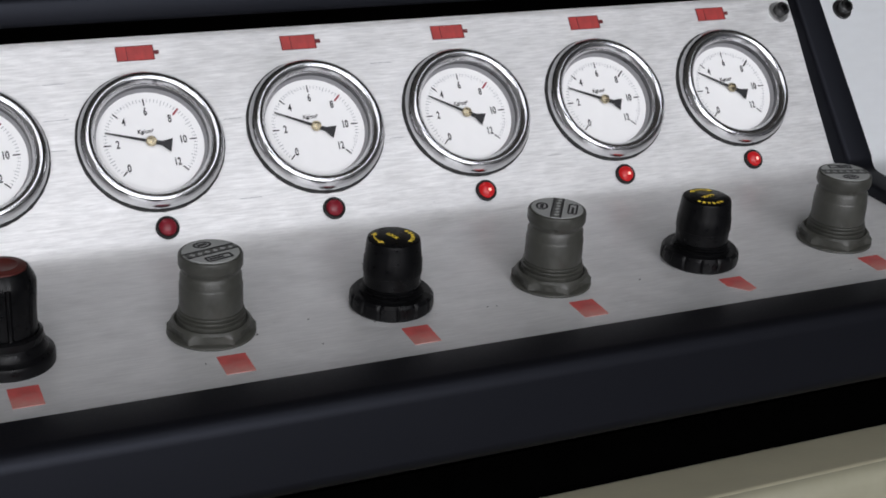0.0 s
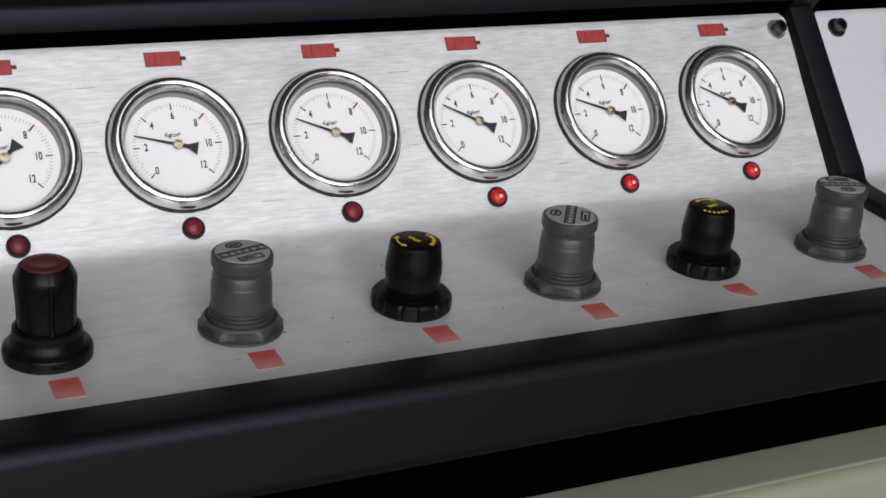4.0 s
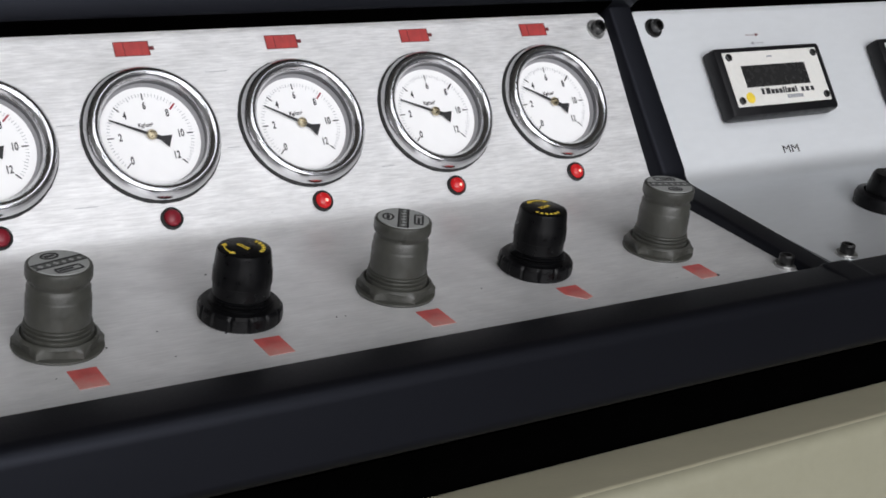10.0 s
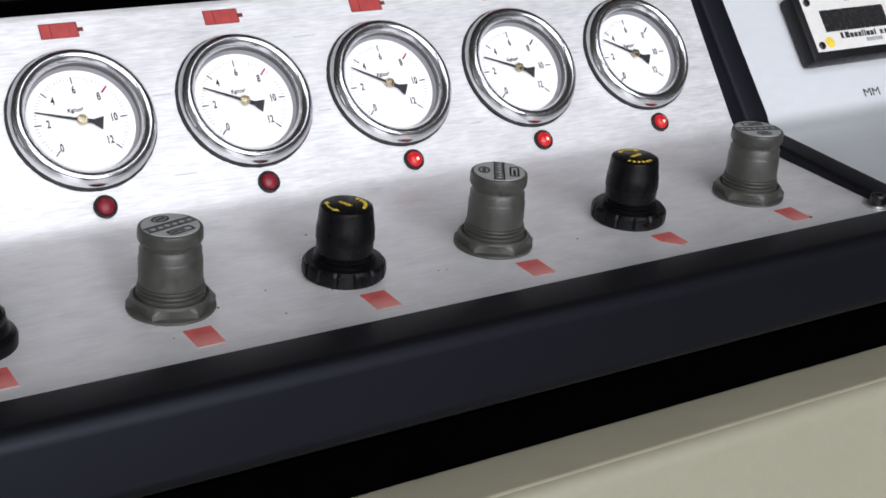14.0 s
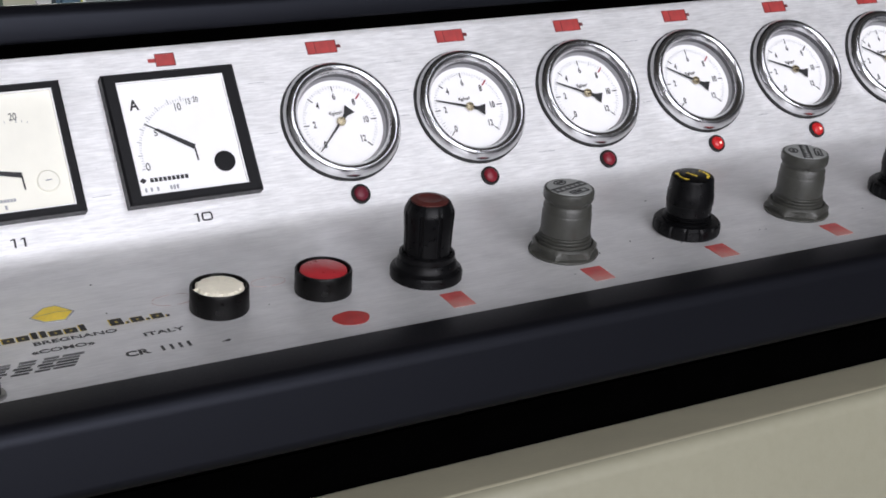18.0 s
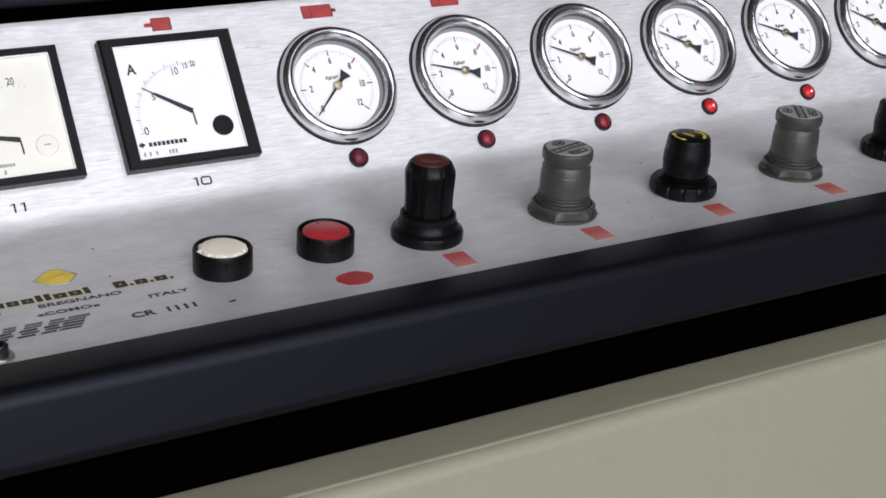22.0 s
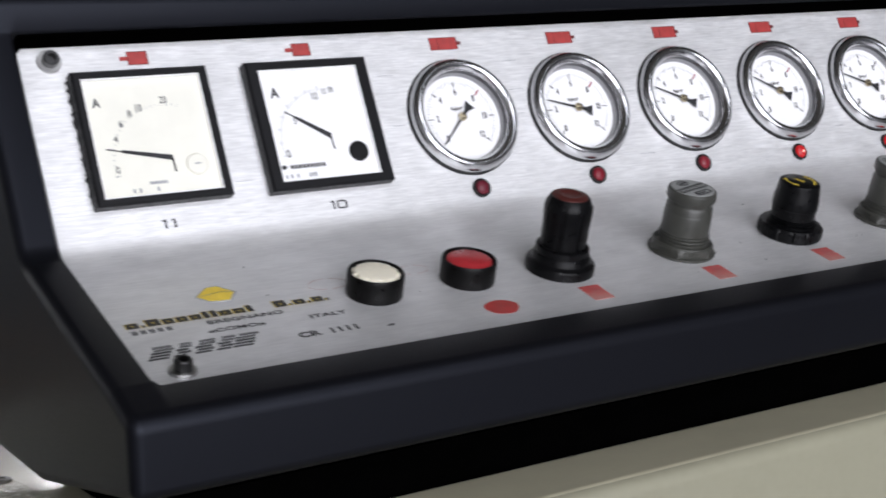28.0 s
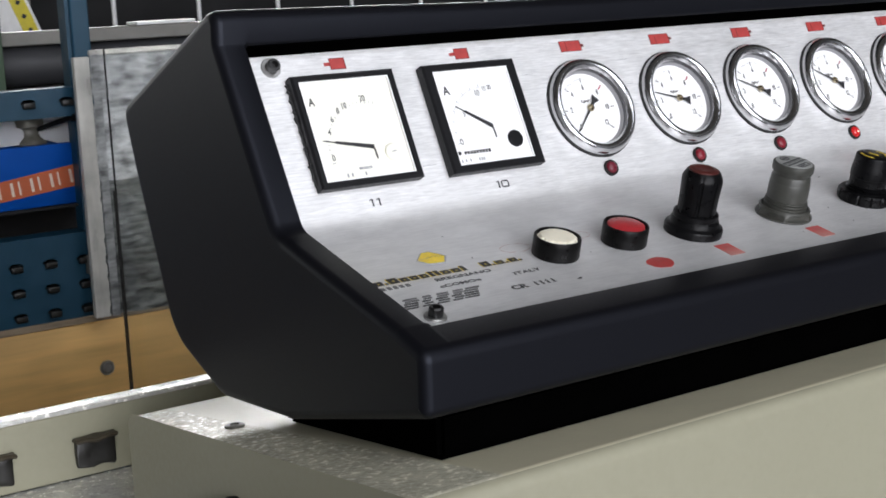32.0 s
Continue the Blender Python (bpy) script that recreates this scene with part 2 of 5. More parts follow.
def fade_down(m, pale, y0, y1):
    """Let a print bleach towards its lower edge, with a ragged border."""
    nt = m.node_tree
    b = nt.nodes["Principled BSDF"]
    tc = nt.nodes.new("ShaderNodeTexCoord")
    sep = nt.nodes.new("ShaderNodeSeparateXYZ")
    nt.links.new(tc.outputs["Object"], sep.inputs[0])
    n = nt.nodes.new("ShaderNodeTexNoise")
    n.inputs["Scale"].default_value, n.inputs["Detail"].default_value = 260, 5
    nt.links.new(tc.outputs["Object"], n.inputs[0])
    k = nt.nodes.new("ShaderNodeMath")
    k.operation = "MULTIPLY_ADD"
    nt.links.new(n.outputs[0], k.inputs[0])
    k.inputs[1].default_value = 0.012
    nt.links.new(sep.outputs[1], k.inputs[2])
    r = nt.nodes.new("ShaderNodeMapRange")
    for key, value in (("From Min", y0), ("From Max", y1), ("To Min", 1.0), ("To Max", 0.0)):
        r.inputs[key].default_value = value
    nt.links.new(k.outputs[0], r.inputs[0])
    mix = nt.nodes.new("ShaderNodeMix")
    mix.data_type = "RGBA"
    nt.links.new(r.outputs[0], mix.inputs[0])
    nt.links.new(b.inputs["Base Color"].links[0].from_socket, mix.inputs[6])
    mix.inputs[7].default_value = (*pale, 1)
    nt.links.new(mix.outputs[2], b.inputs["Base Color"])


fade_down(M_STICKER_WORN, (0.50, 0.24, 0.21), -0.0030, 0.0090)
M_BUTTON_RED = material("red_button_cap", (0.38, 0.024, 0.030), 0.35, vary=0.15, scale=300, big=80)
M_BUTTON_WHITE = material("cream_button_cap", (0.84, 0.79, 0.64), 0.5, vary=0.08, scale=300, big=90, bump=0.08, bump_scale=500)
M_BUTTON_RING = material("black_bakelite", (0.0030, 0.0028, 0.0028), 0.34, vary=0.3, scale=260, spec=0.14)
M_METERFRAME = material("black_meter_bezel", (0.005, 0.005, 0.006), 0.46, vary=0.2, scale=300, bump=0.05, spec=0.22)
M_LAMP_OFF = material("dark_red_lens", (0.11, 0.007, 0.018), 0.40, vary=0.25, scale=500, emit=(0.5, 0.01, 0.05), power=0.04)
M_LAMP_DIM = material("dim_red_lens", (0.15, 0.007, 0.016), 0.36, vary=0.25, scale=500, emit=(0.8, 0.02, 0.05), power=0.07)
M_LAMP_ON = material("lit_red_lens", (0.30, 0.008, 0.012), 0.2, vary=0.3, scale=400, emit=(1.0, 0.03, 0.03), power=0.42)
M_FILAMENT = material("lamp_glow", (0.9, 0.5, 0.4), 0.3, emit=(1.0, 0.42, 0.34), power=1.4)
M_BOLT = material("oiled_steel", (0.07, 0.07, 0.07), 0.36, 1.0, vary=0.3, scale=300)
M_WASHER = material("zinc_washer", (0.42, 0.42, 0.41), 0.4, 1.0, vary=0.2, scale=300)
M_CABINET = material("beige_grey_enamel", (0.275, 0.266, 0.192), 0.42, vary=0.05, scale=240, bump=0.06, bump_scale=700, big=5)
# the body's enamel with its base raised, to stand for light on the top
M_CABTOP = material("brightened_enamel_top", (0.62, 0.585, 0.42), 0.45, vary=0.06, scale=60, big=22, rough_vary=0.02, coat=1.0)
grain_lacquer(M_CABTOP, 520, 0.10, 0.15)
# colour specks here stand for glints beside the console
M_CABGLINT = material("glint_speckled_enamel", (0.58, 0.56, 0.44), 0.22, 0.0, vary=0.32, scale=260, bump=0.75, bump_scale=360, big=70)
M_LCD = material("dark_lcd", (0.022, 0.022, 0.022), 0.25, vary=0.1, scale=300)
M_PLATE = material("silver_label_plate", (0.80, 0.79, 0.75), 0.4, 0.2, vary=0.06, scale=300)
M_BLUE = material("blue_enamel_steel", (0.0062, 0.044, 0.080), 0.42, vary=0.2, scale=40, bump=0.06, big=6)
M_BLUEBOX = material("bright_blue_card", (0.002, 0.066, 0.34), 0.5, vary=0.12, scale=30, big=5, spec=0.15)
M_ORANGE = material("orange_print", (0.47, 0.105, 0.035), 0.5, vary=0.12, scale=60)
M_CREAM = material("cream_print", (0.72, 0.62, 0.52), 0.5, vary=0.1, scale=200)
M_WOOD = material("pine_board", (0.74, 0.46, 0.165), 0.5, vary=0.30, scale=9, stretch=(0.5, 3, 6), bump=0.05, big=5)
M_WOODEDGE = material("worn_board_edge", (0.22, 0.17, 0.115), 0.7, vary=0.6, scale=30, stretch=(0.2, 3, 6), big=9)
M_CAST = material("dull_cast_metal", (0.10, 0.095, 0.08), 0.5, 0.3, vary=0.3, scale=60, bump=0.1)
M_GREEN = material("green_enamel_steel", (0.034, 0.064, 0.033), 0.5, vary=0.15, scale=30)
M_DARKRUB = material("dark_rubber_roller", (0.035, 0.036, 0.04), 0.6, vary=0.2, scale=30)
M_GREYSTEEL = material("galvanised_steel", (0.20, 0.195, 0.18), 0.5, 0.3, vary=0.2, scale=40, bump=0.05)
M_RAILTOP = material("speckled_bare_metal", (0.80, 0.80, 0.76), 0.22, 0.45, vary=0.35, scale=180, bump=0.9, bump_scale=330, big=60)
M_CLIP = material("black_rubber_pad", (0.011, 0.0105, 0.009), 0.42, vary=0.5, scale=90, bump=0.6, bump_scale=120)
M_FLAP = material("worn_rubber_flap", (0.045, 0.036, 0.022), 0.45, vary=0.6, scale=160, bump=0.4, bump_scale=200)
M_WHITEPLASTIC = material("white_plastic_bag", (0.84, 0.85, 0.87), 0.4, vary=0.1, scale=20, bump=0.4, bump_scale=40)
M_WHITEPLASTIC.node_tree.nodes["Principled BSDF"].inputs["Transmission Weight"].default_value = 0.45
M_TAPE = material("yellow_tape", (0.56, 0.47, 0.03), 0.5, vary=0.15, scale=60)
# near-black, also used where a sheet stands for shade in a gap
M_BACK = material("near_black_backing", (0.005, 0.005, 0.006), 0.8, vary=0.3, scale=6)
M_PALERAIL = material("pale_perforated_steel", (0.40, 0.40, 0.39), 0.5, 0.2, vary=0.2, scale=40)
M_WHITEROD = material("white_rod", (0.75, 0.75, 0.75), 0.4, vary=0.1, scale=60)
M_WHITEENAMEL = material("white_enamel", (0.80, 0.80, 0.78), 0.3, vary=0.05, scale=20)
M_REDPLATE = material("dark_red_enamel", (0.16, 0.012, 0.014), 0.4, vary=0.1, scale=60)
M_HALL = material("painted_hall_wall", (0.25, 0.25, 0.25), 0.85, vary=0.1, scale=3, bump=0.1, bump_scale=40)
M_CEIL = material("dusty_ceiling_sheet", (0.068, 0.062, 0.052), 0.9, vary=0.12, scale=3)
M_FLOOR = material("blue_grey_painted_floor", (0.105, 0.108, 0.125), 0.75, vary=0.2, scale=8, bump=0.15, big=0.8)
M_GLASS = glass_material("clear_glass", (0.97, 0.98, 0.975))
M_GLASSEDGE = material("milky_glass_edge", (0.46, 0.455, 0.42), 0.35, vary=0.5, scale=40, stretch=(1, 1, 0.3), big=14)
M_FILM = material("bubble_film", (0.20, 0.212, 0.208), 0.13, vary=0.9, scale=60, stretch=(0.7, 1, 2.4), bump=1.0, bump_scale=70, big=9, rough_vary=0.1)
M_WRAPEDGE = material("pale_film_fold", (0.44, 0.455, 0.455), 0.16, vary=0.8, scale=70, stretch=(0.6, 1, 2.0), big=40, bump=1.0, bump_scale=60)


# ---- helpers for meshes ----
def part(name, bm, mat, parent=None, label="", smooth=True, m=None, tidy=True):
    me = bpy.data.meshes.new(name)
    if tidy:
        bmesh.ops.recalc_face_normals(bm, faces=bm.faces)
    bm.to_mesh(me)
    bm.free()
    if smooth:
        me.shade_smooth()
        me.set_sharp_from_angle(angle=radians(34))
    me.materials.append(mat)
    ob = new(name, me)
    if parent:
        ob.parent = parent
    if m is not None:
        ob.matrix_basis = m
    return tagged(ob, label)


def thing(name, m, label, category, group="", kind=""):
    ob = new(name)
    ob.empty_display_size = 0.01
    ob.matrix_basis = m
    return tagged(ob, label, category, group, kind)


def box(w, d, h, at=(0, 0, 0), bevel=0.0, seg=2, bm=None):
    """A box centred on at in x and y, standing on at's z."""
    bm = bm or bmesh.new()
    made = bmesh.ops.create_cube(bm, size=1.0)["verts"]
    for v in made:
        v.co = Vector((v.co.x * w + at[0], v.co.y * d + at[1], (v.co.z + 0.5) * h + at[2]))
    if bevel:
        edges = list({e for v in made for e in v.link_edges})
        bmesh.ops.bevel(bm, geom=edges, offset=bevel, segments=seg, affect="EDGES", profile=0.5)
    return bm


def lathe(profile, seg=48, shape=None, bm=None):
    """Rings (radius, height) turned about z; a radius of 0 closes an end. shape(angle, ring) scales the radius."""
    bm = bm or bmesh.new()
    rings = []
    for k, (r, h) in enumerate(profile):
        if r <= 1e-9:
            rings.append([bm.verts.new((0, 0, h))])
        else:
            ring = []
            for i in range(seg):
                a = 2 * math.pi * i / seg
                q = r * (shape(a, k) if shape else 1.0)
                ring.append(bm.verts.new((q * math.cos(a), q * math.sin(a), h)))
            rings.append(ring)
    for a, b in zip(rings, rings[1:]):
        for i in range(seg):
            j = (i + 1) % seg
            if len(a) == 1 and len(b) == 1:
                continue
            if len(a) == 1:
                bm.faces.new((a[0], b[i], b[j]))
            elif len(b) == 1:
                bm.faces.new((a[i], a[j], b[0]))
            else:
                bm.faces.new((a[i], a[j], b[j], b[i]))
    return bm


def prism(points, h0, h1, bm=None):
    """A flat outline in x, y given thickness from h0 to h1."""
    bm = bm or bmesh.new()
    low = [bm.verts.new((x, y, h0)) for x, y in points]
    top = [bm.verts.new((x, y, h1)) for x, y in points]
    bm.faces.new(top)
    bm.faces.new(low[::-1])
    n = len(points)
    for i in range(n):
        bm.faces.new((low[i], low[(i + 1) % n], top[(i + 1) % n], top[i]))
    return bm


def bar(bm, x0, y0, x1, y1, w, h0, h1):
    """A thin straight bar between two points on a plane."""
    d = Vector((x1 - x0, y1 - y0))
    if d.length < 1e-9:
        return bm
    n = Vector((-d.y, d.x)).normalized() * (w / 2)
    return prism([(x0 + n.x, y0 + n.y), (x0 - n.x, y0 - n.y), (x1 - n.x, y1 - n.y), (x1 + n.x, y1 + n.y)], h0, h1, bm)


def lettering(name, text, size, mat, parent, at, turn=0.0, squeeze=1.0, label="", align="CENTER", lift=0.00012, bold=0.0):
    cu = bpy.data.curves.new(name, "FONT")
    cu.body, cu.size, cu.align_x, cu.align_y, cu.extrude = text, size, align, "CENTER", 0.00006
    cu.offset = bold
    tmp = bpy.data.objects.new(name, cu)
    me = bpy.data.meshes.new_from_object(tmp)
    bpy.data.objects.remove(tmp)
    bpy.data.curves.remove(cu)
    me.name = name
    me.materials.clear()
    me.materials.append(mat)
    ob = new(name, me)
    ob.parent = parent
    ob.matrix_basis = pose(at[0], at[1], at[2] + lift, 0, 0, turn) @ Matrix.Diagonal((squeeze, 1, 1, 1))
    return tagged(ob, label)


# ---- plan of the console: two panel planes meeting in a bend ----
Z0 = 1.10          # height of the bend over the floor
SLOPE = 15.0       # the lower panel falls to the front by this
RISE = 64.32       # the upper panel climbs to the back by this
LOWER = pose(0, 0, Z0, SLOPE, 0, 0)
UPPER = pose(0, 0, Z0, RISE, 0, 0)
PITCH = 0.082      # from gauge to gauge


def on_upper(x, v, h=0.0, turn=0.0):
    return UPPER @ pose(x, v, h, 0, 0, turn)


def on_lower(x, v, h=0.0, turn=0.0):
    return LOWER @ pose(x, v, h, 0, 0, turn)


def yz(m, v, h):
    p = m @ Vector((0, v, h))
    return (p.y, p.z - Z0)


def fillet(points, n=5):
    """Round the corners of an outline of (y, z, radius) with n+1 points each."""
    out = []
    k = len(points)
    for i, (y, z, r) in enumerate(points):
        p, a, b = Vector((y, z)), Vector(points[i - 1][:2]), Vector(points[(i + 1) % k][:2])
        u, w = (a - p).normalized(), (b - p).normalized()
        half = math.acos(max(-1, min(1, u.dot(w)))) / 2
        cut = min(r / math.tan(half), 0.45 * (a - p).length, 0.45 * (b - p).length)
        s, e = p + u * cut, p + w * cut
        for j in range(n + 1):
            f = j / n
            q = s * (1 - f) ** 2 + p * 2 * f * (1 - f) + e * f * f
            out.append(q)
    return out


# ---- the console's moulded housing ----
X_LEFT, X_RIGHT = -0.2665, 1.255
PANELS = [(-0.2450, 0.4655), (0.4865, 1.2260)]
RIM_L, RIM_U = 0.0108, 0.0140


def section(recess):
    """One cross-section of the housing; recess 0 gives the rim's level, 1 the panel's bed."""
    front = fillet([(-0.02, -0.0975, 0.0), (-0.1575, -0.0660, 0.006), (-0.1580, -0.0328, 0.0085), (*yz(LOWER, -0.08, RIM_L), 0.0)], 6)[7:21]
    bed = -0.0048
    nl, nu = Vector((-math.sin(radians(SLOPE)), math.cos(radians(SLOPE)))), Vector((-math.sin(radians(RISE)), math.cos(radians(RISE))))
    elbow = (nl + nu) * (bed / (1 + nl.dot(nu)))
    mid = []
    lip = RIM_L + (0.0082 - RIM_L) * recess
    mid.append(Vector(yz(LOWER, -0.1375, RIM_L + (0.0092 - RIM_L) * recess)))
    mid.append(Vector(yz(LOWER, -0.1352, lip + (bed - lip) * 0.10 * recess)))
    mid.append(Vector(yz(LOWER, -0.1340, lip + (bed - lip) * recess)))
    n = 9
    for j in range(n):
        f = j / (n - 1)
        rim = fillet([(*yz(LOWER, -0.1, RIM_L), 0), (-0.0185, 0.0085, 0.016), (*yz(UPPER, 0.1, RIM_U), 0)], n - 1)[n:2 * n]
        low = fillet([(*yz(LOWER, -0.1, bed), 0), (elbow.x, elbow.y, 0.016), (*yz(UPPER, 0.1, bed), 0)], n - 1)[n:2 * n]
        mid.append(rim[j].lerp(low[j], recess))
    mid.append(Vector(yz(UPPER, 0.1130, RIM_U + (bed - RIM_U) * recess)))
    mid.append(Vector(yz(UPPER, 0.1147, RIM_U + (bed - RIM_U) * 0.10 * recess)))
    mid.append(Vector(yz(UPPER, 0.1160, RIM_U)))
    back = fillet([(*yz(UPPER, 0.05, RIM_U), 0), (0.041, 0.1325, 0.0108), (0.181, 0.068, 0.012), (0.168, 0.028, 0.05), (0.128, -0.075, 0.045),
                   (0.065, -0.102, 0.03), (-0.02, -0.0975, 0.03), (-0.1575, -0.0660, 0.0)], 6)[7:-7]
    return front + mid + back


def offset(pts, d):
    out = []
    n = len(pts)
    for i in range(n):
        t = pts[(i + 1) % n] - pts[i - 1]
        if t.length < 1e-9:
            t = pts[(i + 2) % n] - pts[i - 2]
        t.normalize()
        out.append(pts[i] + Vector((t.y, -t.x)) * d)
    return out


console = thing("control_console", pose(0, 0, 0), "long black moulded console with two sloping metal control panels", "control console")


def build_shell():
    rim, bed = section(0), section(1)
    r = 0.0056
    stations = [(X_LEFT, offset(rim, r))] + [(X_LEFT + r * (1 - math.cos(math.pi / 2 * k / 5)), offset(rim, r * (1 - math.sin(math.pi / 2 * k / 5)))) for k in range(1, 6)]
    (xa, xb), (xc, xd) = PANELS
    high, flat = section(0.38), section(0.42)
    bar_top = [a.lerp(b, min(1.0, max(0.0, a.y / 0.03 + 0.3))) for a, b in zip(high, flat)]
    bar_edge = [a.lerp(b, 0.22) for a, b in zip(bar_top, section(1))]
    stations += [(xa - 0.0040, rim), (xa - 0.0020, section(0.12)), (xa - 0.0004, bed), (-0.16, bed), (-0.08, bed), (0.0, bed), (xb + 0.0004, bed), (xb + 0.0012, bar_edge), (xb + 0.0034, bar_top),
                 (xc - 0.0034, bar_top), (xc - 0.0012, bar_edge), (xc - 0.0004, bed), (xd + 0.0004, bed), (xd + 0.0016, section(0.14)), (xd + 0.0038, rim)]
    stations += [(X_RIGHT - r * (1 - math.cos(math.pi / 2 * k / 5)), offset(rim, r * (1 - math.sin(math.pi / 2 * k / 5)))) for k in range(5, 0, -1)]
    stations.append((X_RIGHT, offset(rim, r)))
    bm = bmesh.new()
    # the long upper edge sags a little between the ends
    def sag(x, z):
        return 0.0037 * min(1.0, max(0.0, (x + 0.2425) / 0.20)) * min(1.0, max(0.0, (X_RIGHT - 0.02 - x) / 0.2)) * min(1.0, max(0.0, (z - 0.112) / 0.012))
    # the bar between the panels kinks a little at the bend
    def kink(x, z):
        return x - 0.0085 * min(1.0, max(0.0, (0.012 - z) / 0.02)) if xb < x < xc else x
    rows = [[bm.verts.new((kink(x, p.y), p.x, p.y - sag(x, p.y) + Z0)) for p in pts] for x, pts in stations]
    n = len(rim)
    for a, b in zip(rows, rows[1:]):
        for i in range(n):
            j = (i + 1) % n
            bm.faces.new((a[i], a[j], b[j], b[i]))
    bmesh.ops.recalc_face_normals(bm, faces=bm.faces)
    probe = max(bm.faces, key=lambda f: f.calc_center_median().z)
    if probe.normal.z < 0:
        bmesh.ops.reverse_faces(bm, faces=bm.faces)
    for row, sign in ((rows[0], -1), (rows[-1], 1)):
        cap = bm.faces.new(row)
        cap.normal_update()
        if cap.normal.x * sign < 0:
            cap.normal_flip()
        bmesh.ops.triangulate(bm, faces=[cap])
    shell = part("shell", bm, M_SHELL, console, "satin black plastic moulding with a raised rounded rim", tidy=False)
    shell.data.set_sharp_from_angle(angle=radians(50))
    for f in shell.data.polygons:
        if abs(f.normal.x) > 0.9995:
            f.use_smooth = False
    # large flat faces keep their own direction beside the small rounded ones
    even = shell.modifiers.new("even_normals", "WEIGHTED_NORMAL")
    even.keep_sharp = True


build_shell()
CAB_Z, CAB_SLOPE = -0.110, -0.10


def top_z(y):
    return Z0 + CAB_Z + CAB_SLOPE * y


plinth = bmesh.new()
outline = [(-0.1402, top_z(-0.1402) + 0.0005), (-0.1405, Z0 - 0.070), (0.02, Z0 - 0.088), (0.02, top_z(0.02) + 0.0005)]
ends = []
for x in (-0.247, X_RIGHT - 0.02):
    ends.append([plinth.verts.new((x, y, z)) for y, z in outline])
for i in range(4):
    plinth.faces.new((ends[0][i], ends[0][(i + 1) % 4], ends[1][(i + 1) % 4], ends[1][i]))
plinth.faces.new(ends[0])
plinth.faces.new(ends[1][::-1])
bmesh.ops.bevel(plinth, geom=list(plinth.edges), offset=0.003, segments=2, affect="EDGES")
part("plinth", plinth, M_PLINTH, console, "matt black base strip under the housing")


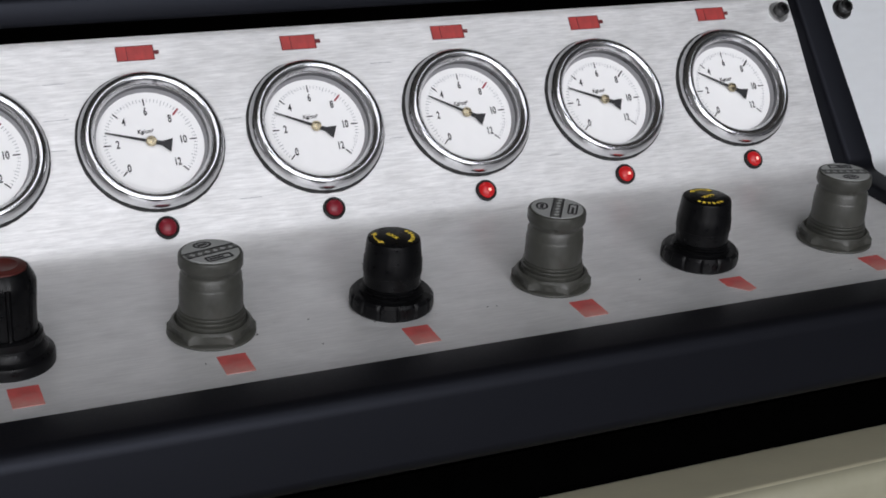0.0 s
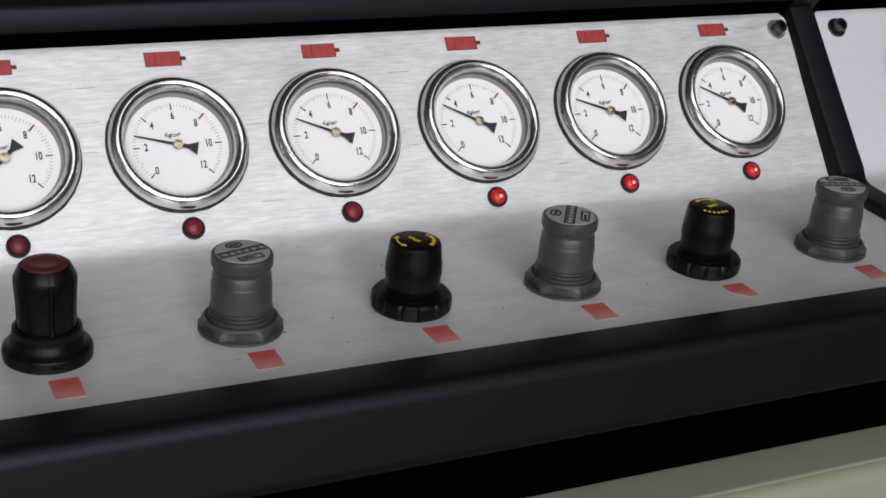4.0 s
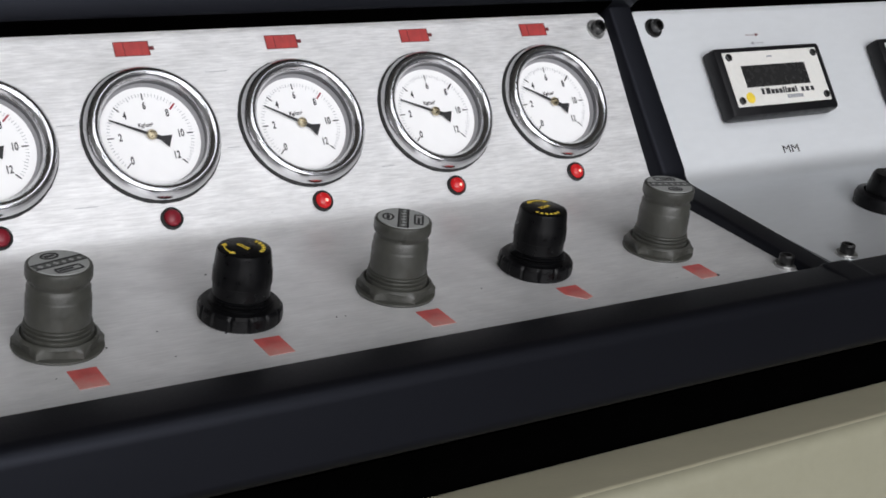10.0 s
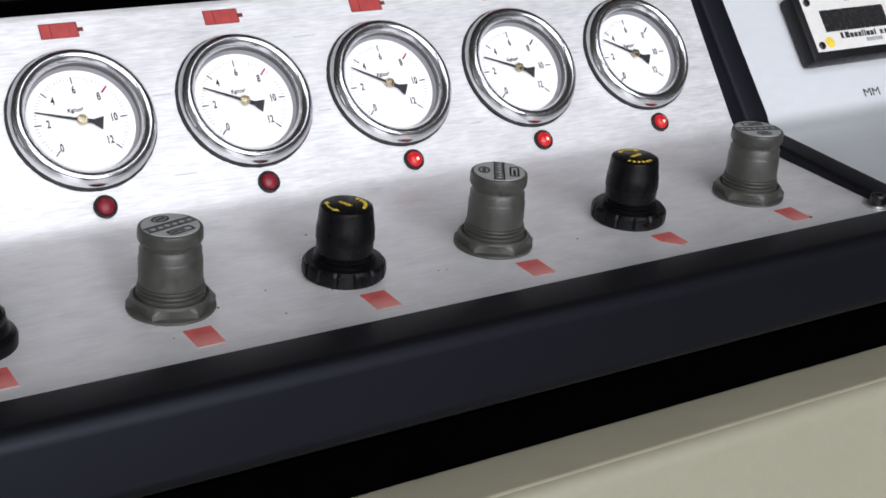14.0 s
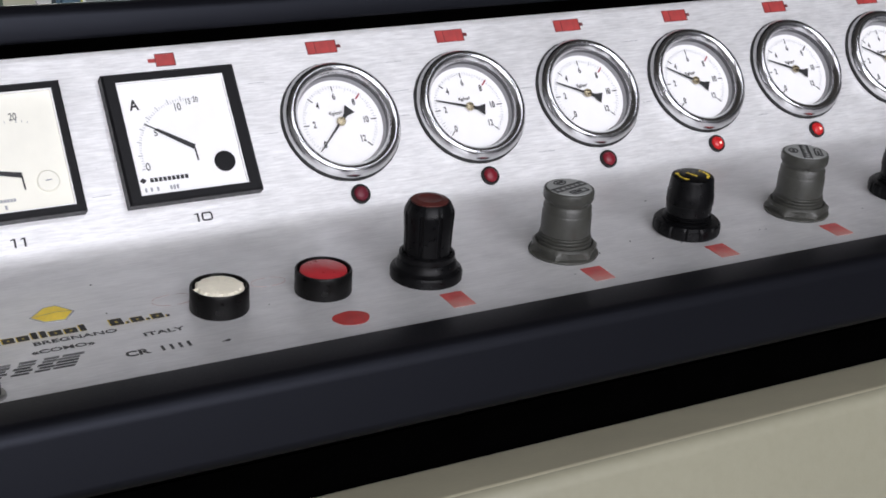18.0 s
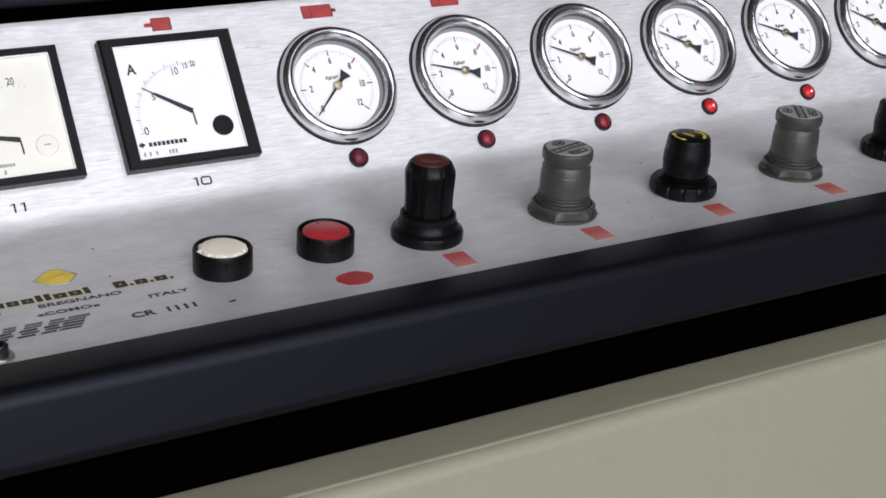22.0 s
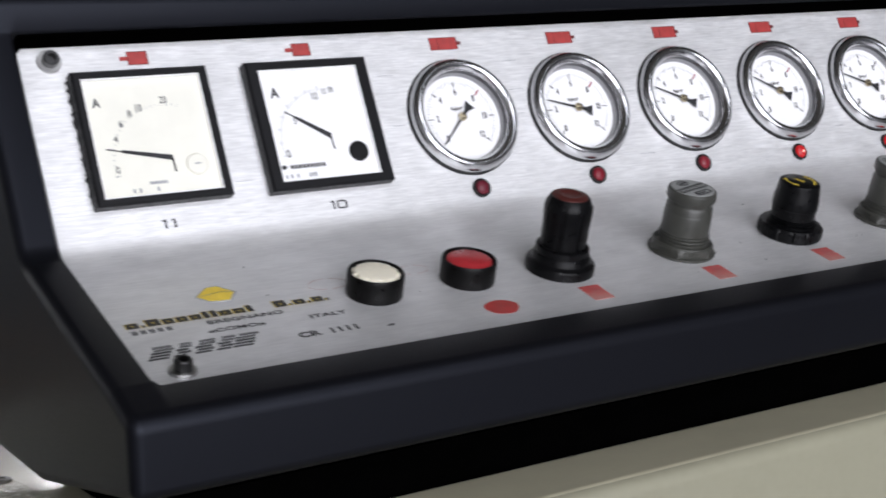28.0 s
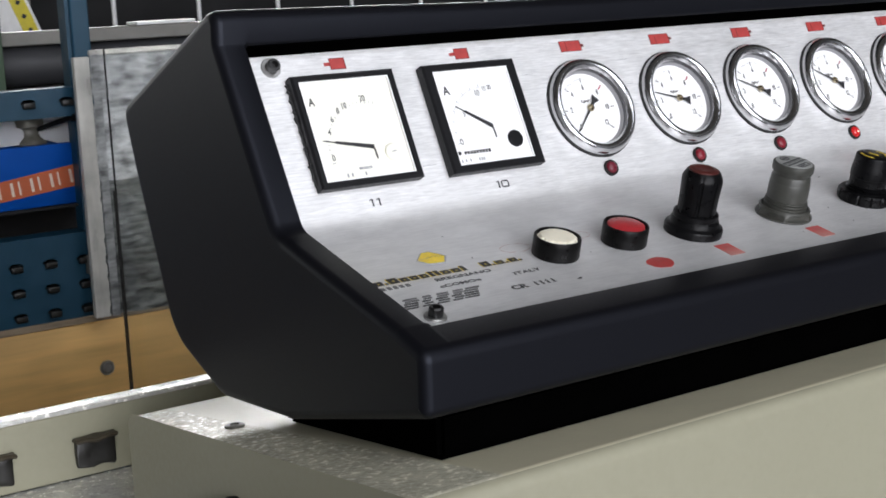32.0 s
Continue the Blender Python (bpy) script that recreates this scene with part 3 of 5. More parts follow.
def bent_sheet(x0, x1, v_low, v_up, th=0.0015, r=0.024, n=16, holes=()):
    """A metal sheet that lies on both planes and rounds the bend."""
    pts = fillet([(*yz(LOWER, v_low - 0.1, 0), 0), (0, 0, r), (*yz(UPPER, v_up + 0.1, 0), 0)], n)[n + 1:2 * n + 2]
    line = [Vector(yz(LOWER, v_low, 0)), Vector(yz(LOWER, v_low * 0.5, 0))] + pts
    line += [Vector(yz(UPPER, 0.0228, 0))] if holes else [Vector(yz(UPPER, v_up * 0.6, 0)), Vector(yz(UPPER, v_up, 0))]
    bm = bmesh.new()
    normal = []
    for i in range(len(line)):
        t = line[min(i + 1, len(line) - 1)] - line[max(i - 1, 0)]
        t.normalize()
        normal.append(Vector((t.y, -t.x)))
    rows = []
    c = 0.004
    for x, cut in ((x0, 1), (x0 + c, 0), (x1 - c, 0), (x1, 1)):
        top, low = [], []
        for i, p in enumerate(line):
            q = p.copy()
            if cut and i == 0:
                q = q + (line[1] - q).normalized() * c
            if cut and i == len(line) - 1 and not holes:
                q = q + (line[-2] - q).normalized() * c
            top.append(bm.verts.new((x, q.x, q.y + Z0)))
            low.append(bm.verts.new((x, q.x + normal[i].x * th, q.y + normal[i].y * th + Z0)))
        rows.append(top + low[::-1])
    m = len(rows[0])
    for a, b in zip(rows, rows[1:]):
        for i in range(m):
            j = (i + 1) % m
            bm.faces.new((a[i], a[j], b[j], b[i]))
    for row in (rows[0], rows[-1]):
        k = m // 2
        for i in range(k - 1):
            bm.faces.new((row[i], row[i + 1], row[m - 2 - i], row[m - 1 - i]))
    if holes:
        # the flat upper part stands on its own, with a round opening for each gauge
        h, vc, rad, seg = 0.0352, 0.0580, 0.0300, 48
        v1 = v_up
        shared = {}

        def P(x, v, h=0.0):
            key = (round(x, 6), round(v, 6), h)
            if key not in shared:
                shared[key] = bm.verts.new(UPPER @ Vector((x, v, h)))
            return shared[key]
        low, high = vc - h, vc + h
        steps = [-h, -0.6 * h, -0.2 * h, 0.2 * h, 0.6 * h, h]
        edges = [x0 + 0.004] + [e for c in holes for e in (c - h, c + h)] + [x1 - 0.004]
        for k, (xa, xb) in enumerate(zip(edges, edges[1:])):
            if k % 2 == 0:
                for a, b in zip(steps, steps[1:]):
                    bm.faces.new((P(xa, vc + a), P(xb, vc + a), P(xb, vc + b), P(xa, vc + b)))
                bm.faces.new((P(xa, high), P(xb, high), P(xb, v1), P(xa, v1)))
                continue
            c = (xa + xb) / 2
            square = [(a, -h) for a in steps] + [(h, a) for a in steps[1:]] + [(a, h) for a in steps[-2::-1]] + [(-h, a) for a in steps[-2:0:-1]]
            ring = [P(c + rad * math.cos(math.atan2(b, a)), vc + rad * math.sin(math.atan2(b, a))) for a, b in square]
            rim_pts = [P(xa if a == -h else xb if a == h else c + a, vc + b) for a, b in square]
            for s in range(len(square)):
                t = (s + 1) % len(square)
                bm.faces.new((ring[s], rim_pts[s], rim_pts[t], ring[t]))
            up = [(xa, high)] + [(c + a, high) for a in steps[1:-1]] + [(xb, high)]
            bm.faces.new([P(*q) for q in up] + [P(xb, v1), P(xa, v1)])
        for xa, xb, flip in ((x0, x0 + 0.004, 1), (x1, x1 - 0.004, 0)):
            bm.faces.new((P(xa, low), P(xb, low), P(xb, v1), P(xa, v1 - 0.004)))
        rim_line = [(x0, low), (x0, v1 - 0.004), (x0 + 0.004, v1)] + [(e, v1) for e in edges[1:-1]] + [(x1 - 0.004, v1), (x1, v1 - 0.004), (x1, low)]
        for a, b in zip(rim_line, rim_line[1:]):
            bm.faces.new((P(*a), P(*b), P(*b, -th), P(*a, -th)))
    return bm


panel_1 = part("panel_plate", bent_sheet(*PANELS[0], -0.1332, 0.1122, holes=[k * PITCH for k in range(6)]), M_ALU, console, "brushed aluminium panel bent in the middle")
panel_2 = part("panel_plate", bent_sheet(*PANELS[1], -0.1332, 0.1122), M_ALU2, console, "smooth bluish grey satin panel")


# black strip added over the recess wall between plate and rim, standing for its shade
for xa, xb in PANELS:
    strip = bmesh.new()
    pts = [(0.1126, -0.0040), (0.1126, 0.0004), (0.1139, 0.0118), (0.1158, 0.0118), (0.1158, -0.0040)]
    rows = [[strip.verts.new(UPPER @ Vector((x, v, h))) for v, h in pts] for x in (xa, xb)]
    for i in range(5):
        strip.faces.new((rows[0][i], rows[0][(i + 1) % 5], rows[1][(i + 1) % 5], rows[1][i]))
    strip.faces.new(rows[0])
    strip.faces.new(rows[1][::-1])
    part("shade_strip", strip, M_PLINTH, console, "matt black strip standing for the shaded recess wall", smooth=False)


def socket_bolt(m, dark=False):
    holder = part("bolt", lathe(
        [(0.0, 0.0030), (0.0021, 0.0030), (0.0023, 0.0064), (0.0034, 0.0064), (0.0040, 0.0058), (0.0041, 0.0012), (0.0, 0.0012)], 24),
        M_BOLT, console, "dark socket-head bolt", m=m)
    part("washer", lathe([(0.0, 0.0015), (0.0058, 0.0015), (0.0062, 0.0010), (0.0062, 0.0), (0.0, 0.0)], 28), M_BOLT if dark else M_WASHER, holder)


for x, v in ((-0.2284, 0.1045), (0.4565, 0.1015)):
    socket_bolt(on_upper(x, v))
socket_bolt(on_upper(0.5020, 0.1005), True)
for x, v in ((-0.2265, -0.1150), (0.4560, -0.1150), (0.5030, -0.1150)):
    socket_bolt(on_lower(x, v))


# ---- printed symbols on the first panel ----
def symbol(name, points, m, mat, parent, label=""):
    return part(name, prism(points, 0.0, 0.00025), mat, parent, label, smooth=False, m=m)


def rect(x0, y0, x1, y1):
    return [(x0, y0), (x1, y0), (x1, y1), (x0, y1)]


for i in range(6):
    m = on_upper(i * PITCH + 0.0005, 0.1033)
    s = symbol("motor_symbol", rect(-0.0093, -0.0038, 0.0088, 0.0038), m, M_STICKER, panel_1, "red motor pictogram with fine dark lines")
    part("shaft", prism(rect(0.0088, -0.0010, 0.0114, 0.0010), 0, 0.00025), M_DARKRED, s, smooth=False)
    for q in (-0.0037, 0.0037):
        part("line", bar(bmesh.new(), -0.0088, q, 0.0084, q, 0.0003, 0.00022, 0.0004), M_DARKRED, s, smooth=False)
    for q in (-0.0092, -0.0042, 0.0087):
        part("line", bar(bmesh.new(), q, -0.0038, q, 0.0038, 0.0004, 0.00022, 0.0004), M_DARKRED, s, smooth=False)
for x in (-0.1830, -0.0905):
    m = on_upper(x, 0.1042)
    s = symbol("motor_symbol", rect(-0.0052, -0.0036, 0.0055, 0.0036), m, M_STICKER, panel_1, "small square red motor pictogram")
    part("shaft", prism(rect(-0.0092, -0.0011, -0.0052, 0.0011), 0, 0.00025), M_STICKER, s, smooth=False)
    for q in (-0.0035, 0.0035):
        part("line", bar(bmesh.new(), -0.0052, q, 0.0055, q, 0.0004, 0.0002, 0.0004), M_DARKRED, s, smooth=False)
    for q in (-0.0051, 0.0054):
        part("line", bar(bmesh.new(), q, -0.0033, q, 0.0033, 0.0004, 0.0002, 0.0004), M_DARKRED, s, smooth=False)
for i, x in enumerate((-0.0019, 0.0803, 0.1611, 0.2423, 0.3224, 0.4040)):
    pts = rect(-0.0060, -0.0076, 0.0060, 0.0076)
    if i == 4:
        pts = [(-0.006, 0.0), (0.001, -0.0076), (0.006, -0.006), (0.006, 0.0076), (-0.006, 0.0076)]
    s = symbol("red_sticker", pts, on_lower(x, -0.1058), M_STICKER_WORN, panel_1, "faded red rectangular sticker")
    if i == 5:
        part("ink_spot", lathe([(0, 0.0006), (0.0008, 0.0005), (0.0009, 0.0)], 12), M_INK, s, m=pose(0.0058, -0.007, 0))
hexa = [(0.0092 * math.cos(a) * (1 + 0.05 * math.sin(3 * a)), 0.0070 * math.sin(a) * (1 + 0.04 * math.cos(5 * a))) for a in [2 * math.pi * k / 22 for k in range(22)]]
symbol("stop_sticker", hexa, on_lower(-0.0585, -0.1050), M_STICKER, panel_1, "faded red roundish sticker")

# maker's lettering: names stand as plain bars
for text, x, v, size in (("BREGNANO", -0.1812, -0.0768, 0.0045), ("\u00abCOMO\u00bb", -0.1888, -0.0848, 0.0044), ("ITALY", -0.1434, -0.0858, 0.0047)):
    ob = lettering("lettering", text, size, M_INK_SMALL, panel_1, (0, 0, 0), label="worn small black lettering", bold=0.00008)
    ob.matrix_basis = on_lower(x, v, 0.0002) @ Matrix.Diagonal((1.55, 1, 1, 1))
ob = lettering("lettering", "CR  1111", 0.0063, M_INK_SMALL, panel_1, (0, 0, 0), label="worn black model number", bold=0.00020)
ob.matrix_basis = on_lower(-0.1502, -0.1012, 0.0002) @ Matrix.Diagonal((1.28, 1, 1, 1))
def digit_one(bm, x):
    prism(rect(x + 0.0012, -0.0030, x + 0.0024, 0.0030), 0, 0.0002, bm)
    prism([(x - 0.0006, 0.0016), (x + 0.0012, 0.0022), (x + 0.0012, 0.0030), (x - 0.0004, 0.0024)], 0, 0.0002, bm)
    return bm


def digit_zero(bm, x):
    w, h, r = 0.0030, 0.0025, 0.0011
    pts = []
    for cx, cy, s in ((w - r, h - r, 0), (-w + r, h - r, 90), (-w + r, -h + r, 180), (w - r, -h + r, 270)):
        pts += [(x + cx + r * math.cos(radians(s + q)), cy + r * math.sin(radians(s + q))) for q in (0, 30, 60, 90)]
    for a, b in zip(pts, pts[1:] + pts[:1]):
        bar(bm, *a, *b, 0.0011, 0, 0.0002)
    return bm


for glyphs, x in (((digit_one, -0.0050), (digit_zero, 0.0026)), -0.0905), (((digit_one, -0.0042), (digit_one, 0.0016)), -0.1850):
    for make, dx in glyphs:
        part("digit", make(bmesh.new(), dx), M_INK, panel_1, "black printed number under its meter", smooth=False, m=on_upper(x, 0.0148, 0.0001) @ Matrix.Diagonal((0.84, 0.78, 1, 1)))
rnd = random.Random(4)
x = -0.2355
for w in (0.0056, 0.0014, 0.0062, 0.0052, 0.0052, 0.0052, 0.0026, 0.0026, 0.0056, 0.0056, 0.0026, 0.0, 0.0058, 0.0014, 0.0056, 0.0014, 0.0054, 0.0014):
    if w:
        tall = (0.0056 if w in (0.0026, 0.0062, 0.0058) else 0.0041) if w > 0.002 else 0.0013
        base = symbol("name_bar", rect(-0.0003, 0.0004, w - 0.0003, tall + 0.0008), on_lower(x, -0.0722, 0.0001), M_YELLOW, panel_1, "black bar of lettering on a yellow ground")
        part("face", prism(rect(0.0, 0.0, w, tall + 0.0004), 0.0002, 0.0004), M_INK, base, smooth=False)
        if w > 0.005:
            part("counter", prism(rect(w * 0.38, tall * 0.30, w * 0.60, tall * 0.62), 0.0004, 0.0005), M_GOLD, base, smooth=False)
    x += (w + 0.0013) if w else 0.0100
for x0, x1, v, h in ((-0.2350, -0.2160, -0.0762, 0.0032),):
    k = x0
    while k < x1:
        symbol("code_bar", rect(0, 0, 0.0026, h), on_lower(k, v - h / 2), M_INK_FAINT, panel_1, "faint small bar of lettering")
        k += 0.0040
lozenge = [(-0.0100, -0.001), (-0.0020, 0.0072), (0.0035, 0.0076), (0.0098, -0.0004), (0.0045, -0.0078), (-0.0050, -0.0070)]
lz = symbol("maker_mark", [(a * 1.06, b * 1.06) for a, b in lozenge], on_lower(-0.1850, -0.0502), M_INK_GREY, panel_1, "yellow six-sided mark with a grey edge")
part("yellow_field", prism([(a * 0.95, b * 0.95) for a, b in lozenge], 0.0002, 0.0004), M_YELLOW, lz, smooth=False)
part("facet_line", bar(bar(bmesh.new(), -0.009, -0.001, 0.003, 0.001, 0.0004, 0.0004, 0.0005), 0.003, 0.001, 0.0095, -0.0005, 0.0004, 0.0004, 0.0005), M_BRASS, lz, smooth=False)
# slanting stripes of the striped mark
for k in range(5):
    stripes = bmesh.new()
    v = -0.0045 + 0.0023 * k
    for x0, x1 in ((-0.0255, -0.0165), (-0.0135, -0.0080), (-0.0045, 0.0030), (0.0060, 0.0125), (0.0140, 0.0235)):
        sl = 0.0012 * k - 0.003
        wig = rnd.uniform(-0.001, 0.001)
        prism([(x0 + sl + wig, v), (x1 + sl + wig, v), (x1 + sl + wig + 0.0008, v + 0.0012 + 0.00012 * k), (x0 + sl + wig + 0.0008, v + 0.0012 + 0.00012 * k)], 0, 0.0002, stripes)
    part("stripe", stripes, M_INK_SMALL if k < 3 else M_INK_FAINT, panel_1, "row of slanting printed stripe", smooth=False, m=on_lower(-0.2080, -0.0975, 0.0001))
arrow = prism([(-0.0040, -0.0004), (-0.0005, 0.0010), (0.0004, 0.0002), (-0.0006, -0.0009)], 0, 0.0002)
part("arrow", arrow, M_INK_SMALL, panel_1, "tip of a worn printed arrow", smooth=False, m=on_lower(-0.1185, -0.1045, 0.0001))
# scribed rings left by stickers that came off
for x, v, r in ((-0.1290, -0.0560, 0.0070), (-0.0800, -0.0540, 0.0060)):
    ring = bmesh.new()
    for k in range(20):
        if k % 5 == 4:
            continue
        a, b = 2 * math.pi * k / 20, 2 * math.pi * (k + 1) / 20
        bar(ring, r * math.cos(a) * 1.5, r * 0.8 * math.sin(a), r * math.cos(b) * 1.5, r * 0.8 * math.sin(b), 0.00025, 0, 0.0001)
    part("glue_ring", ring, M_GLUE, panel_1, "faint pinkish outline of a lost sticker", smooth=False, m=on_lower(x, v, 0.00005))
# long scratches in the sheet beside the gauges
for x, v, w, tilt in ((0.0405, 0.0725, 0.012, 1.0), (0.0388, 0.0575, 0.008, -1.5), (-0.0420, 0.0560, 0.008, 1.0), (0.1230, 0.0660, 0.009, 0.5), (0.2050, 0.0480, 0.007, -1.0), (-0.1400, 0.0330, 0.010, 1.0), (0.3685, 0.0630, 0.006, 0.0),
                      (0.0420, 0.0905, 0.010, 0.6), (0.2060, 0.0890, 0.012, -0.4), (-0.0430, 0.0860, 0.009, 0.3), (0.2900, 0.0300, 0.008, 1.2), (0.1240, 0.0250, 0.011, -0.8)):
    part("scratch", bar(bmesh.new(), -w / 2, 0, w / 2, 0, 0.00022, 0, 0.00006), M_INK_GREY, panel_1, "fine dark scratch", smooth=False, m=on_upper(x, v, 0, tilt))
# specks of dirt on the sheet
for k in range(14):
    px, pv, r = rnd.uniform(-0.22, 0.45), rnd.uniform(-0.118, -0.02), rnd.uniform(0.0002, 0.0005)
    spot = lathe([(0, 0.0002), (r, 0.00018), (r * 1.1, 0)], 8)
    part("speck", spot, M_INK, panel_1, m=on_lower(px, pv))


# ---- pressure gauges ----
def gauge(value, red, tick_mat):
    g = thing("pressure_gauge", on_upper(0, 0.0580), "round pressure gauge with chromed bezel and white dial", "pressure gauge", "gauges along the panel")
    rag = random.Random(int(value * 1000) + 7)
    edge = [1 + rag.uniform(-0.003, 0.006) for q in range(96)]
    part("gasket", lathe([(0.0280, 0.0), (0.0351, 0.0), (0.0350, 0.0016), (0.0300, 0.0020)], 96, lambda a, q: edge[round(a / math.tau * 96) % 96] if q in (1, 2) else 1.0), M_GASKET, g, "thin black rubber gasket")
    part("bezel", lathe([(0.0342, 0.0012), (0.0344, 0.0026), (0.0340, 0.0044), (0.0331, 0.0062), (0.0318, 0.0075), (0.0306, 0.0080), (0.0295, 0.0078), (0.0284, 0.0070), (0.0274, 0.0058), (0.0268, 0.0046)], 72),
         M_CHROME, g, "polished chrome ring")
    part("inner_ring", lathe([(0.0268, 0.0046), (0.0271, 0.0034), (0.0265, 0.0016)], 64), M_WALL_IN, g, "dark groove under the rim")
    part("dial_rim", lathe([(0.0265, 0.0016), (0.0261, 0.0006), (0.0255, -0.0010)], 64), M_DIALRIM, g, "grey sloping wall round the card")
    dial = part("dial", lathe([(0, -0.0010), (0.0256, -0.0010)], 64), M_DIAL, g, "white scale card")
    minor, bold = bmesh.new(), []
    for k in range(61):
        a = radians(225 - 4.5 * k)
        c, s = math.cos(a), math.sin(a)
        if k % 10 == 0:
            if not (k == 40 and red):
                bold.append((c, s))
        else:
            r0 = 0.0196 if k % 5 == 0 else 0.0204
            bar(minor, c * r0, s * r0, c * 0.0221, s * 0.0221, 0.00022, -0.0009, -0.00078)
    tagged(part("graduation", minor, M_INK_GREY, dial, smooth=False), "fine grey graduations", kind="stuff")
    for c, s in bold:
        part("major_tick", bar(bmesh.new(), c * 0.0187, s * 0.0187, c * 0.0221, s * 0.0221, 0.0006, -0.0009, -0.00075), M_INK, dial, smooth=False)
    a = radians(225 - 22.5 * 8)
    if red:
        part("red_mark", bar(bmesh.new(), math.cos(a) * 0.0181, math.sin(a) * 0.0181, math.cos(a) * 0.0224, math.sin(a) * 0.0224, 0.0009, -0.0009, -0.0007), tick_mat, dial,
             "limit mark at eight", smooth=False)
    for n in range(0, 13, 2):
        a = radians(225 - 22.5 * n)
        lettering("numeral", str(n), 0.0054, M_INK, dial, (math.cos(a) * (0.0155 if n else 0.0172), math.sin(a) * (0.0155 if n else 0.0172), -0.0009), squeeze=0.66, bold=0.00012)
    lettering("unit", "Kg/cm\u00b2", 0.0028, M_INK, dial, (-0.0015, 0.0056, -0.0009), squeeze=0.95, bold=0.00006)
    a = radians(225 - 22.5 * value)
    needle = bmesh.new()
    prism([(0.0, 0.00075), (-0.0002, -0.00075), (0.0215, -0.00028), (0.0215, 0.00028)], 0.0004, 0.0008, needle)
    prism([(0.0005, -0.0009), (0.0005, 0.0009), (-0.0052, 0.0011), (-0.0098, 0.0034), (-0.0098, -0.0034), (-0.0052, -0.0011)], 0.0004, 0.0008, needle)
    part("needle", needle, M_INK, g, "black pointer with a wedge tail", smooth=False, m=pose(0, 0, 0, 0, 0, math.degrees(a)))
    part("hub", lathe([(0.0026, 0.0005), (0.0026, 0.0013), (0.0022, 0.0019), (0.0009, 0.0020), (0.0008, 0.0015), (0.0, 0.0015)], 24), M_BRASS, g, "brass pointer hub")
    return g


READINGS = [(0.0, True, M_REDINK), (2.72, True, M_REDINK), (3.08, True, M_REDINK), (3.30, True, M_REDINK), (3.0, True, M_INK), (3.28, True, M_INK)]
for i, (value, red, mat) in enumerate(READINGS):
    gauge(value, red, mat).matrix_basis = on_upper(i * PITCH, 0.0580)


# ---- red indicator lamps ----
def indicator(x, lens, label, lit):
    p = thing("indicator_lamp", on_upper(x, 0.0148), label, "indicator lamp", "lamps under the gauges")
    part("collar", lathe([(0.0042, 0.0002), (0.0055, 0.0002), (0.0055, 0.0018), (0.0051, 0.0025), (0.0044, 0.0022)], 28), M_GASKET, p, "black collar")
    part("lens", lathe([(0.0042, 0.0012), (0.0041, 0.0024), (0.0034, 0.0034), (0.0020, 0.0041), (0, 0.0043)], 28), lens, p)
    if lit:
        part("glow_spot", lathe([(0.0, 0.00455), (0.0006, 0.0045), (0.0010, 0.0041)], 12), M_FILAMENT, p, "bright spot of the lit bulb", m=pose(0.0006, -0.0006, 0))
    return p


for i in range(6):
    lit = i >= 3
    indicator(i * PITCH - 0.0002, M_LAMP_ON if lit else (M_LAMP_DIM if i in (1, 2) else M_LAMP_OFF),
              "small lit red indicator lamp below a gauge" if lit else "small unlit dark red indicator lamp below a gauge", lit)


# ---- regulator knobs ----
def hex_shape(rings):
    def f(a, k):
        if k not in rings:
            return 1.0
        w = (a % (math.pi / 3)) - math.pi / 6
        return 0.90 / math.cos(w)
    return f


def raised(profile, f):
    return [(r, h * f) for r, h in profile]


